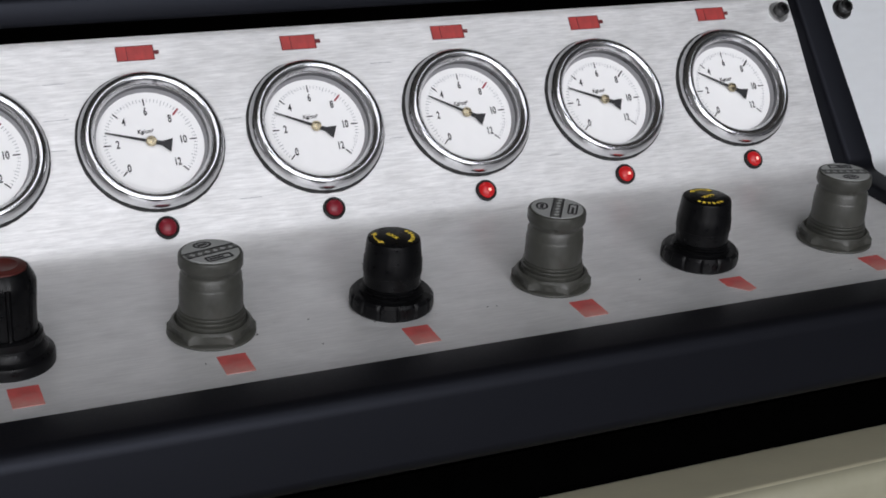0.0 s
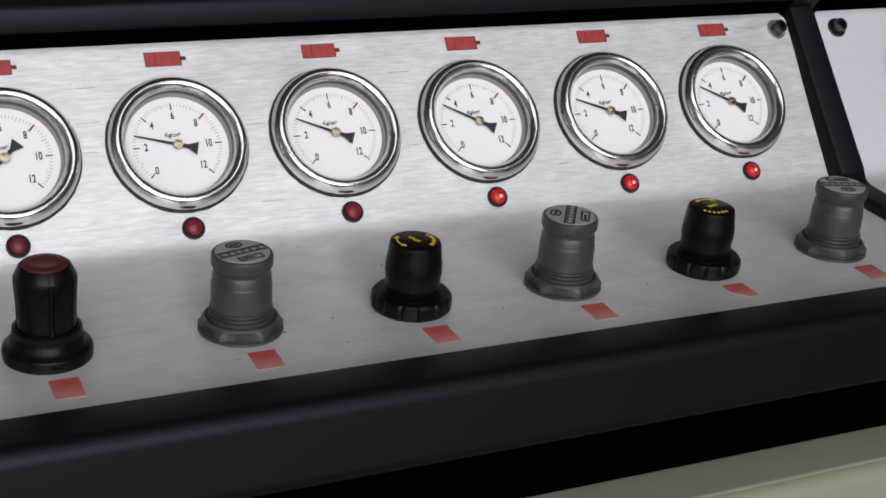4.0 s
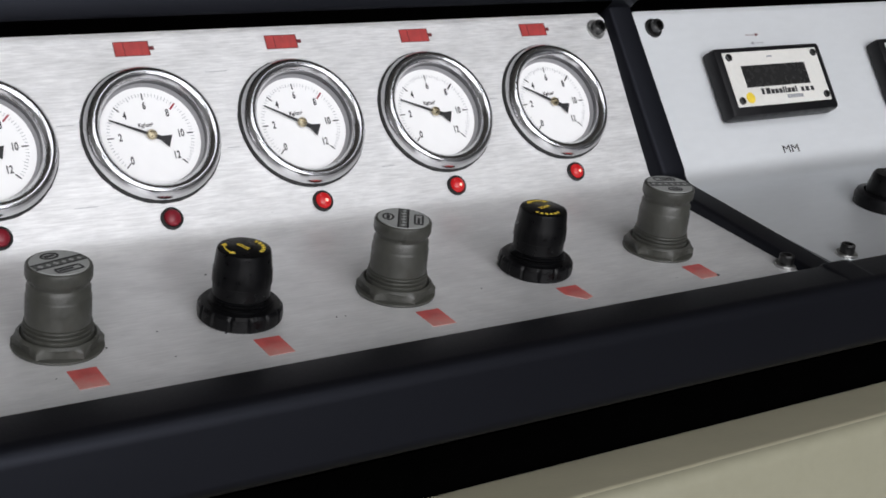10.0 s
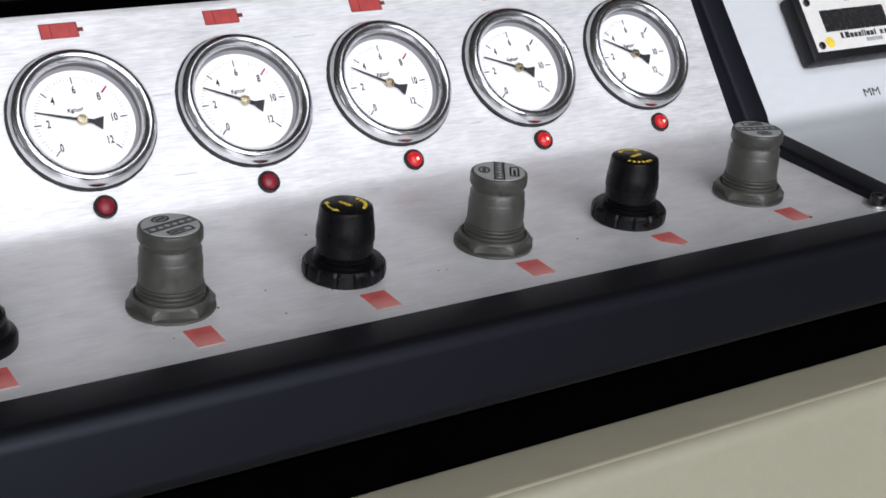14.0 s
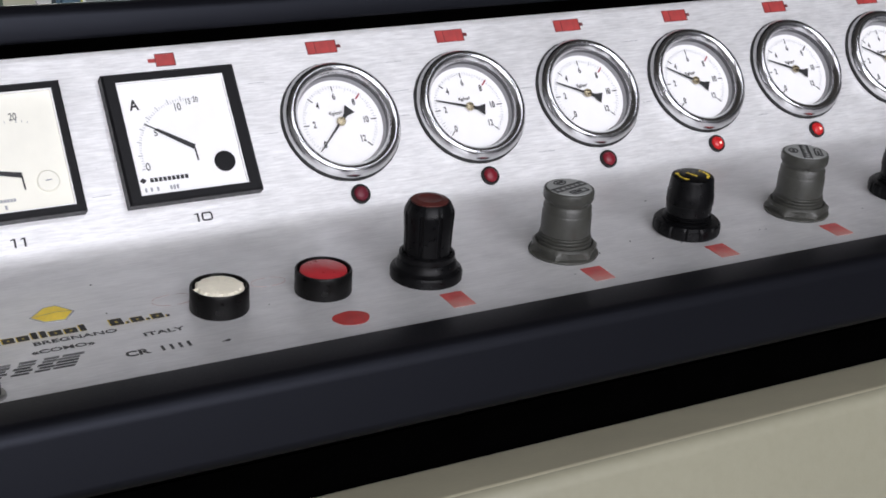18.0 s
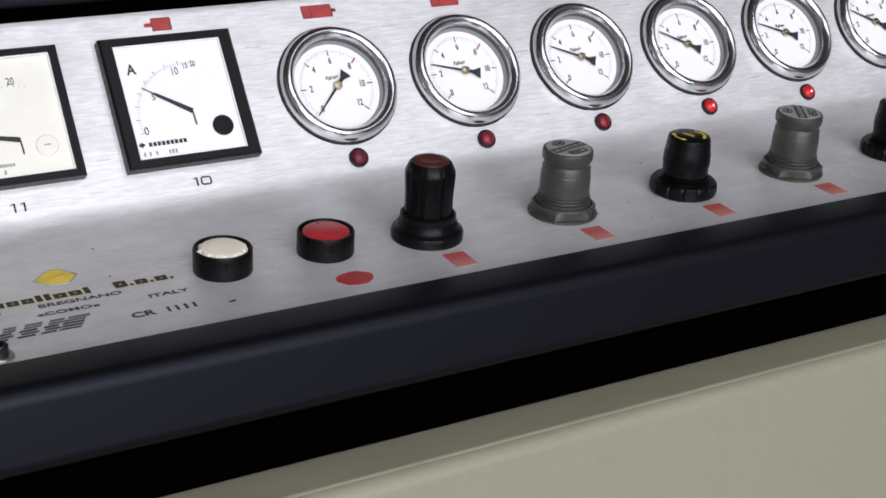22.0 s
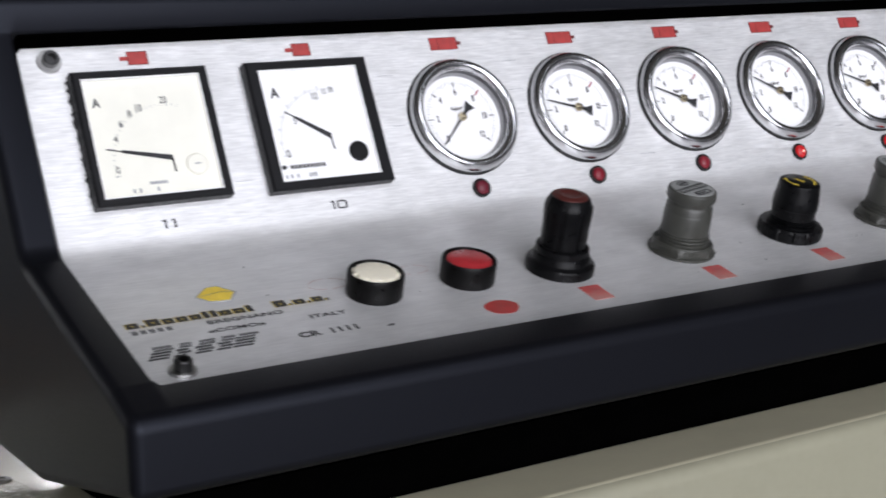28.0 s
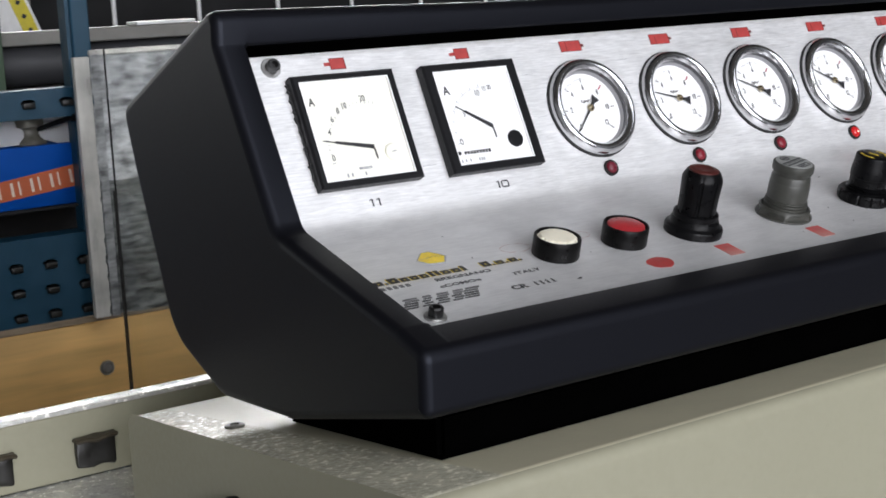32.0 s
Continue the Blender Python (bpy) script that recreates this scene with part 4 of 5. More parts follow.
def grey_knob(x, turn):
    k = thing("regulator_knob", on_lower(x, -0.0752, 0, turn), "grey-green plastic regulator knob with a hexagonal nut", "regulator knob", "knobs on the lower panel")
    part("flange", lathe([(0.0, 0.0), (0.0183, 0.0), (0.0186, 0.0006), (0.0185, 0.0013), (0.0174, 0.0018), (0.0153, 0.0019)], 64), M_GREYKNOB, k, "round flange under the nut")
    part("nut", lathe([(0.0160, 0.0010), (0.0177, 0.0012), (0.0177, 0.0042), (0.0168, 0.0056), (0.0159, 0.0066), (0.0153, 0.0067), (0.0149, 0.0060), (0.0143, 0.0056)], 96, hex_shape({1, 2})), M_GREYKNOB, k, "hexagonal nut")
    part("thread", lathe([(0.0143, 0.0050), (0.0143, 0.0080), (0.0130, 0.0084), (0.0130, 0.0090), (0.0141, 0.0094), (0.0140, 0.0098), (0.0128, 0.0102), (0.0128, 0.0108), (0.0137, 0.0111), (0.0136, 0.0115), (0.0125, 0.0119)], 48), M_GREYKNOB, k, "ribbed neck")
    part("body", lathe([(0.0122, 0.0115), (0.0131, 0.0119), (0.0132, 0.0126), (0.0131, 0.0228), (0.0129, 0.0233), (0.0127, 0.0238), (0.0127, 0.0268), (0.0122, 0.0276), (0.0118, 0.0284)], 48), M_GREYKNOB, k, "cylindrical grip")
    def dent(a, r):
        return 1.0 - (0.05 if r in (1, 2) and math.cos(4 * a) > 0.93 else 0.0)
    part("cap", lathe([(0.0118, 0.0280), (0.0120, 0.0294), (0.0128, 0.0304), (0.0133, 0.0316), (0.0133, 0.0350), (0.0130, 0.0360), (0.0124, 0.0364), (0.0119, 0.0362), (0.0, 0.0362)], 64, dent), M_GREYKNOB, k, "cap with a waisted groove")
    disc = part("label_disc", lathe([(0.0, 0.0366), (0.0117, 0.0366), (0.0118, 0.0361)], 40), M_GREYCAP, k, "pale grey printed disc")
    z0, z1 = 0.03661, 0.03676
    part("printed_strip", bar(bmesh.new(), 0, -0.0114, 0, 0.0114, 0.0038, z0 - 0.00004, z0 + 0.00002), M_INK_MID, disc, "dark grey printed strip", smooth=False)
    for q in (-0.0022, 0.0022):
        part("printed_line", bar(bmesh.new(), q, -0.0117, q, 0.0117, 0.0007, z0, z1), M_INK, disc, smooth=False)
    for q in range(6):
        part("printed_bar", bar(bmesh.new(), -0.0006 + 0.0005 * (q % 2), -0.0092 + q * 0.0035, 0.0008, -0.0078 + q * 0.0035, 0.0016, z0, z1), M_GREYCAP, disc, smooth=False)
    oval = bmesh.new()
    for s in range(20):
        a, b = math.tau * s / 20, math.tau * (s + 1) / 20
        bar(oval, -0.0070 + 0.0024 * math.cos(a), 0.0036 * math.sin(a), -0.0070 + 0.0024 * math.cos(b), 0.0036 * math.sin(b), 0.0009, z0, z1)
    bar(oval, -0.0070, -0.0022, -0.0070, 0.0022, 0.0016, z0, z1)
    part("printed_oval", oval, M_INK, disc, "dark oval sign", smooth=False)
    frame_sign = bmesh.new()
    for a, b, c, d in ((0.0052, -0.0055, 0.0052, 0.0055), (0.0088, -0.0055, 0.0088, 0.0055), (0.0052, -0.0055, 0.0088, -0.0055), (0.0052, 0.0055, 0.0088, 0.0055)):
        bar(frame_sign, a, b, c, d, 0.0009, z0, z1)
    bar(frame_sign, 0.0070, -0.0045, 0.0070, 0.002, 0.0012, z0, z1)
    part("printed_frame", frame_sign, M_INK, disc, "dark oblong sign", smooth=False)
    return k


def black_knob(x, turn):
    k = thing("regulator_knob", on_lower(x, -0.0752, 0, turn), "black plastic regulator knob with a notched ring and yellow marks", "regulator knob", "knobs on the lower panel")
    def lobes(a, r):
        return 1.0 if r not in (2, 3, 4) else (0.955 if math.cos(14 * a) > 0.72 else 1.0)
    part("ring", lathe(raised([(0.0, 0.0), (0.0176, 0.0), (0.0184, 0.0008), (0.0187, 0.0030), (0.0184, 0.0056), (0.0172, 0.0068), (0.0140, 0.0070)], 1.08), 112, lobes), M_BLACKKNOB, k, "notched lock ring")
    part("thread", lathe(raised([(0.0140, 0.0066), (0.0141, 0.0076), (0.0126, 0.0081), (0.0134, 0.0088), (0.0122, 0.0094), (0.0130, 0.0101), (0.0118, 0.0107)], 1.08), 48), M_BLACKKNOB, k, "ribbed neck")
    part("body", lathe(raised([(0.0118, 0.0100), (0.0125, 0.0108), (0.0127, 0.0165)], 1.08), 48), M_BLACKKNOB, k)
    def ridges(a, r):
        return 1.0 - (0.008 if r in (1, 2) and math.cos(22 * a) > 0.55 else 0.0)
    part("cap", lathe(raised([(0.0120, 0.0155), (0.0130, 0.0160), (0.0128, 0.0215), (0.0125, 0.0222), (0.0118, 0.0286), (0.0114, 0.0298), (0.0104, 0.0303), (0.0, 0.0303)], 1.08), 132, ridges), M_BLACKKNOB, k, "slightly tapered cap")
    top, h = 0.03273, 0.0329
    arrows = bmesh.new()
    for q in range(146, 202, 8):
        a, b = radians(q), radians(q + 8)
        bar(arrows, 0.0086 * math.cos(a), 0.0086 * math.sin(a), 0.0086 * math.cos(b), 0.0086 * math.sin(b), 0.0005, top, h)
    for q, way in ((146, -1), (210, 1)):
        tip, foot = radians(q + 10 * way), radians(q - 6 * way)
        prism([(0.0086 * math.cos(tip), 0.0086 * math.sin(tip)), (0.0099 * math.cos(foot), 0.0099 * math.sin(foot)), (0.0073 * math.cos(foot), 0.0073 * math.sin(foot))], top, h, arrows)
    part("printed_arrow", arrows, M_YELLOW, k, "yellow curved double arrow", smooth=False)
    lettering("printed_word", "LOCK", 0.0026, M_YELLOW, k, (-0.0004, 0.0005, 0.03273), turn=-72, bold=0.00008)
    for q in range(6):
        a = radians(26 - 16 * q)
        part("printed_bar", prism(rect(-0.0006, -0.0008, 0.0006, 0.0008), top, h), M_YELLOW, k, smooth=False, m=pose(0.0083 * math.cos(a), 0.0083 * math.sin(a), 0, 0, 0, math.degrees(a) - 90))
    return k


for x, turn in ((0.0788, -76), (0.2393, -33), (0.4013, 74)):
    grey_knob(x, turn)
for x, turn in ((0.1597, 0), (0.3203, -95)):
    black_knob(x, turn)


def fluted_knob(x):
    k = thing("regulator_knob", on_lower(x, -0.0750), "tall black fluted regulator knob with a worn red cap", "regulator knob", "knobs on the lower panel")
    part("base", lathe(raised([(0.0, 0.0), (0.0182, 0.0), (0.0184, 0.0036), (0.0178, 0.0048), (0.0166, 0.0054), (0.0156, 0.0062), (0.0148, 0.0090), (0.0139, 0.0098), (0.0142, 0.0106), (0.0140, 0.0128), (0.0126, 0.0136)], 1.03), 48), M_BLACKKNOB, k, "stepped base ring")
    def flutes(a, r):
        groove = 0.085 if math.cos(8 * a) > 0.86 else 0.0
        return 1.0 - (groove if r in (1, 2, 3) else 0.35 * groove if r == 4 else 0.0)
    part("grip", lathe(raised([(0.0114, 0.0128), (0.0120, 0.0136), (0.0121, 0.0230), (0.0127, 0.0330), (0.0125, 0.0350), (0.0106, 0.0388), (0.0098, 0.0395), (0.0090, 0.0394)], 1.03), 128, flutes), M_BLACKKNOB, k, "grip with broad flats and grooves")
    part("cap", lathe(raised([(0.0094, 0.0386), (0.0092, 0.0400), (0.0060, 0.0405), (0.0054, 0.0402), (0, 0.0403)], 1.03), 40), M_ORANGECAP, k, "worn rust-red cap")
    return k


fluted_knob(-0.0034)


# ---- push buttons ----
def push_button(x, cap, label):
    p = thing("push_button", on_lower(x, -0.0722), label, "push button", "buttons on the lower panel")
    part("ring", lathe([(0.0, 0.0), (0.0139, 0.0), (0.0141, 0.0008), (0.0140, 0.0112), (0.0136, 0.0119), (0.0129, 0.0119), (0.0126, 0.0110), (0.0124, 0.0090)], 56), M_BUTTON_RING, p, "black guard ring")
    def ragged(a, r):
        return 1.0 + (0.045 * math.sin(11 * a) + 0.045 * math.sin(19 * a + 1) + 0.035 * math.sin(31 * a + 2) - 0.04 if cap is M_BUTTON_WHITE and r in (0, 1) else 0.0)
    part("cap", lathe([(0.0117, 0.0098), (0.0114, 0.0112), (0.0100, 0.0120), (0.0, 0.0123)], 96, ragged), cap, p)
    return p


push_button(-0.1118, M_BUTTON_WHITE, "cream push button with a chipped edge in a black ring")
push_button(-0.0586, M_BUTTON_RED, "red push button in a black ring")


# ---- square ammeters ----
def ammeter(x0, x1, v0, v1, side, edge, card, knob_mat, kind):
    w, h = x1 - x0, v1 - v0
    p = thing("ammeter", on_upper((x0 + x1) / 2, (v0 + v1) / 2), "square white ammeter in a black frame" if kind == 10 else "square ivory ammeter in a slim black frame with worn edge", "ammeter", "ammeters on the panel")
    wi, hi = w - 2 * side, h - 2 * edge
    deep = 0.0075
    bm = bmesh.new()
    def loop(a, b, z):
        return [bm.verts.new(c) for c in ((-a, -b, z), (a, -b, z), (a, b, z), (-a, b, z))]
    rings = [loop(w / 2, h / 2, 0.0), loop(w / 2, h / 2, deep - 0.0012), loop(w / 2 - 0.0012, h / 2 - 0.0012, deep), loop(wi / 2 + 0.0006, hi / 2 + 0.0006, deep), loop(wi / 2, hi / 2, deep - 0.0010)]
    for a, b in zip(rings, rings[1:]):
        for i in range(4):
            bm.faces.new((a[i], a[(i + 1) % 4], b[(i + 1) % 4], b[i]))
    part("frame", bm, M_METERFRAME, p, "black plastic frame", smooth=False)
    z = deep - 0.0030
    cardp = part("scale_card", prism(rect(-wi / 2, -hi / 2, wi / 2, hi / 2), 0.0004, z), card, p, "scale card behind the window", smooth=False)
    walls = bmesh.new()
    for a, b, c, d in ((-wi / 2, hi / 2 - 0.0004, wi / 2, hi / 2), (-wi / 2, -hi / 2, wi / 2, -hi / 2 + 0.0004), (-wi / 2, -hi / 2 + 0.0004, -wi / 2 + 0.0004, hi / 2 - 0.0004), (wi / 2 - 0.0004, -hi / 2 + 0.0004, wi / 2, hi / 2 - 0.0004)):
        prism(rect(a, b, c, d), z + 0.0001, deep - 0.0008, walls)
    part("inner_wall", walls, M_DIAL, p, "pale inner wall round the card", smooth=False)
    def at(a, b):
        return (-wi / 2 + a * wi, hi / 2 - b * hi)
    cx, cy = at(0.60, 0.665) if kind == 10 else at(0.63, 0.715)
    rad = 0.50 * wi if kind == 10 else 0.47 * wi
    ticks = bmesh.new()
    n = 40 if kind == 10 else 22
    for k in range(n + 1):
        a = radians(192 - k * (112 if kind == 10 else 118) / n)
        r1 = rad * (1.09 if k % 5 == 0 else 1.05)
        bar(ticks, cx + rad * math.cos(a), cy + rad * math.sin(a), cx + r1 * math.cos(a), cy + r1 * math.sin(a), 0.0004 if k % 5 == 0 else 0.00018, z, z + 0.00015)
    tagged(part("graduation", ticks, M_INK_GREY, cardp, smooth=False), "graduations", kind="stuff")
    if kind == 10:
        words = (("A", .126, .204, .0080), ("10", .515, .255, .0060), ("15", .625, .216, .0044), ("20", .70, .204, .0044), ("5", .265, .465, .0050), ("0", .125, .752, .0060))
    else:
        words = (("A", .095, .200, .0066), ("0", .160, .765, .0052), ("4", .195, .510, .0052), ("6", .262, .385, .0052), ("8", .350, .305, .0052), ("10", .430, .262, .0056), ("20", .655, .205, .0056))
    for text, a, b, size in words:
        lettering("numeral", text, size, M_INK if kind == 10 and text == "A" else M_INK_MID, cardp, (*at(a, b), z), squeeze=0.72 if len(text) > 1 else 0.85, bold=0.0002 if text == "A" else 0.00005)
    shapes = []
    if kind == 10:
        for q in range(9):
            shapes.append(rect(*at(0.115 + q * 0.040, 0.885), *at(0.145 + q * 0.040, 0.850)))
        shapes.append([at(0.02, 0.865), at(0.05, 0.84), at(0.085, 0.865), at(0.05, 0.89)])
    else:
        for q in range(6):
            shapes.append(rect(*at(0.40 + q * 0.025, 0.905), *at(0.42 + q * 0.025, 0.88)))
    for pts in shapes:
        part("name_bar", prism(pts, z, z + 0.00015), M_INK if kind == 10 else M_INK_GREY, cardp, "small dark bar", smooth=False)
    for a in ((0.05, 0.10, 0.16, 0.28, 0.31, 0.34) if kind == 10 else (0.25, 0.30, 0.45)):
        part("small_bar", prism(rect(*at(a, 0.965), *at(a + 0.018, 0.930)), z, z + 0.00015), M_INK_GREY, cardp, smooth=False)
    px, py = at(0.585, 0.625) if kind == 10 else at(0.627, 0.70)
    tx, ty = at(0.177, 0.376) if kind == 10 else at(0.095, 0.589)
    d = Vector((px - tx, py - ty))
    mid = Vector((tx, ty)) + d * 0.24
    nd = bmesh.new()
    bar(nd, tx, ty, mid.x, mid.y, 0.0005, z + 0.0006, z + 0.0009)
    nrm = Vector((-d.y, d.x)).normalized()
    prism([tuple(mid + nrm * 0.0007), tuple(mid - nrm * 0.0007), (px - nrm.x * 0.0013, py - nrm.y * 0.0013), (px + nrm.x * 0.0013, py + nrm.y * 0.0013)], z + 0.0006, z + 0.0011, nd)
    bar(nd, px, py, px + 0.0004, py - 0.0075, 0.0007, z + 0.0004, z + 0.0009)
    part("needle", nd, M_INK, p, "black pointer", smooth=False)
    kx, ky = at(0.832, 0.782) if kind == 10 else at(0.823, 0.774)
    part("zero_screw", lathe([(0.0055, 0.0), (0.0056, 0.0012), (0.0050, 0.0018), (0, 0.0019)], 32), knob_mat, p, "round zero-set screw", m=pose(kx, ky, z))
    if kind == 11:
        part("slot", bar(bmesh.new(), -0.0016, 0, 0.0016, 0.0002, 0.0006, 0.0019, 0.0021), M_INK_GREY, p, smooth=False, m=pose(kx, ky, z))
        wobble = random.Random(9)
        n = 46
        line = [(-w / 2 - wobble.choice((0.0003, 0.0006, 0.0009, 0.0014)) * wobble.uniform(0.5, 1.2), h / 2 - 0.003 - (h - 0.007) * q / n) for q in range(n + 1)]
        part("sealant", prism([(-w / 2 + 0.0005, h / 2 - 0.003)] + line + [(-w / 2 + 0.0005, -h / 2 + 0.004)], 0, 0.0028), M_GASKET, p, "ragged black sealant along the frame", smooth=False)
    return p


ammeter(-0.1285, -0.0565, 0.0235, 0.0957, 0.0070, 0.0048, M_DIAL, M_METERFRAME, 10)
ammeter(-0.2215, -0.1500, 0.0247, 0.0957, 0.0047, 0.0040, M_DIAL_OLD, M_DIAL_OLD, 11)


# ---- digital displays and knob on the second panel ----
def display(x):
    p = thing("digital_display", on_upper(x, 0.0580), "black digital display box with a silver front plate", "digital display", "displays on the second panel")
    part("case", box(0.0945, 0.0465, 0.0125, (0.0018, -0.001, 0), 0.003, 2), M_METERFRAME, p, "black bevelled case")
    plate = part("front_plate", box(0.0830, 0.0365, 0.0012, (0.0015, 0, 0.0120), 0.0004, 1), M_PLATE, p, "silver label plate")
    part("screen", box(0.0560, 0.0145, 0.0006, (0.000, 0.0012, 0.0130)), M_LCD, p, "dark unlit screen")
    for a in (-0.0375, 0.0375):
        for b in (-0.0145, 0.0145):
            part("screw", lathe([(0.0024, 0.0), (0.0024, 0.0010), (0.0014, 0.0013), (0.0013, 0.0008), (0, 0.0008)], 18), M_BOLT, p, m=pose(a + 0.0015, b, 0.0132))
    k = -0.0170
    for w in (0.003, 0.001, 0.0042, 0.0036, 0.0036, 0.0034, 0.002, 0.002, 0.0036, 0.0036, 0.002, 0.0, 0.0032, 0.001, 0.0036, 0.001, 0.0034):
        if w:
            part("name_bar", prism(rect(k, -0.0112, k + w - 0.0008, -0.0112 + (0.0040 if w in (0.003, 0.0042, 0.002) else 0.0030 if w > 0.0015 else 0.0008)), 0.0132, 0.0134), M_INK, plate, "dark bar", smooth=False)
        k += w or 0.003
    for q in range(6):
        part("small_bar", prism(rect(0.004 + q * 0.0024, -0.0150, 0.0060 + q * 0.0024, -0.0125), 0.0132, 0.0134), M_INK_GREY, plate, smooth=False)
    part("small_bar", prism(rect(-0.0030, 0.0135, 0.0015, 0.0145), 0.0132, 0.0134), M_INK_GREY, plate, smooth=False)
    part("yellow_dot", lathe([(0, 0.0002), (0.0036, 0.0002), (0.0036, 0)], 20), M_YELLOW, plate, m=pose(-0.0280, -0.0128, 0.0132))
    ob = lettering("lettering", "MM", 0.0075, M_INK, panel_2, (0, 0, 0), label="grey printed unit below the display")
    ob.matrix_basis = on_upper(x + 0.006, 0.0134, 0.0002) @ Matrix.Diagonal((1.3, 1, 1, 1))
    for dv, way in ((0.0925, 1), (0.0868, -1)):
        sign = bar(bmesh.new(), -0.0050, 0, 0.0050, 0, 0.0003, 0, 0.0002)
        prism([(way * 0.0068, 0), (way * 0.0040, 0.0011), (way * 0.0040, -0.0011)], 0, 0.0002, sign)
        part("arrow", sign, M_DARKRED if way > 0 else M_INK_GREY, panel_2, "small printed arrow above the display", smooth=False, m=on_upper(x + 0.006 - 0.002 * way, dv, 0.0001))
    return p


display(0.5785)
display(0.7300)
fl = thing("rotary_switch", on_lower(0.5895, -0.0655), "dark green-black rotary switch on the second panel", "rotary switch")
part("base", lathe([(0, 0), (0.0178, 0.0), (0.0180, 0.005), (0.0168, 0.0078), (0.0130, 0.0086)], 40), M_BLACKKNOB, fl)
part("grip", lathe([(0.0118, 0.008), (0.0120, 0.010), (0.0098, 0.019), (0.0088, 0.0205), (0, 0.0208)], 40), M_BLACKKNOB, fl)


# ---- the machine cabinet under the console ----
CAB_X0, CAB_Y0, CAB_Y1 = -0.2960, -0.190, 0.140
cabinet = thing("machine_cabinet", pose(0, 0, 0), "beige-grey enamelled machine cabinet with a sloping, brightened top", "machine cabinet")
body = bmesh.new()
prof = [(CAB_Y0, 0.06), (CAB_Y1, 0.06), (CAB_Y1, top_z(CAB_Y1)), (CAB_Y0, top_z(CAB_Y0))]
rows = [[body.verts.new((x, y, z)) for y, z in prof] for x in (CAB_X0, 1.9)]
for i in range(4):
    body.faces.new((rows[0][i], rows[0][(i + 1) % 4], rows[1][(i + 1) % 4], rows[1][i]))
body.faces.new(rows[0])
body.faces.new(rows[1][::-1])
long_edges = [e for e in body.edges if abs(e.verts[0].co.x - e.verts[1].co.x) > 1.0]
bmesh.ops.bevel(body, geom=long_edges, offset=0.0085, segments=8, affect="EDGES", profile=0.5)
rim_edges = [e for e in body.edges if abs(e.verts[0].co.x - e.verts[1].co.x) < 1e-6 and len(e.link_faces) == 2 and any(abs(f.normal.x) > 0.9 for f in e.link_faces)]
bmesh.ops.bevel(body, geom=rim_edges, offset=0.0016, segments=3, affect="EDGES", profile=0.5)
bmesh.ops.bisect_plane(body, geom=body.verts[:] + body.edges[:] + body.faces[:], plane_co=(-0.2600, 0, 0), plane_no=(1, 0.10, 0))
skin = part("body", body, M_CABINET, cabinet, "beige-grey enamelled sheet body, its stained top coloured paler for light")
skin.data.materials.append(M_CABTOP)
skin.data.materials.append(M_CABGLINT)
# top faces take the brightened enamel, the left end the painted glints
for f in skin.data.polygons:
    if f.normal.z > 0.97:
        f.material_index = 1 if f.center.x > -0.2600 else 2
part("toe_base", box(2.1, 0.30, 0.06, (0.80, 0.0, 0.0)), M_PLINTH, cabinet, "dark recessed toe base")
for x, y in ((-0.2705, 0.040),):
    part("screw", lathe([(0.0062, 0.0), (0.0060, 0.0012), (0.0040, 0.0020), (0.0028, 0.0018), (0.0026, 0.0008), (0, 0.0008)], 24), M_CAST, cabinet,
         "flat screw head in the top", m=Matrix.Translation((x, y, top_z(y))) @ pose(0, 0, 0, math.degrees(math.atan(CAB_SLOPE))))

part("end_knob", lathe([(0.0, 0.0), (0.011, 0.0), (0.0115, 0.004), (0.0105, 0.010), (0.0085, 0.0125), (0.0, 0.013)], 32), M_BLACKKNOB, cabinet,
            "round black plastic knob on the end face", m=pose(CAB_X0, -0.0085, 0.9515, 0, -90, 0))

# ---- conveyor rail beside the cabinet ----
rail = thing("conveyor_rail", pose(0, 0, 0), "beige steel rail with speckled bare edge and black rubber pads", "conveyor rail")
RY, RZ = 0.222, Z0 - 0.1395
part("web", box(3.0, 0.010, 0.047, (-1.2, RY + 0.005, RZ - 0.047), 0.001, 1), M_CABINET, rail, "beige enamelled web")
part("top_edge", box(3.0, 0.016, 0.0035, (-1.2, RY + 0.007, RZ), 0.001, 2), M_RAILTOP, rail, "bare speckled metal edge")
part("shelf", box(3.0, 0.075, 0.006, (-1.2, RY - 0.034, RZ - 0.054), 0.001, 1), M_RAILTOP, rail, "speckled lower ledge")
# unseen web, coloured black so the housing's end mirrors a dark gap
part("foot_web", box(3.0, 0.06, RZ - 0.054, (-1.2, RY - 0.02, 0.0), 0.002, 1), M_BACK, rail, "unseen lower web to the floor, blackened to dim its reflection")
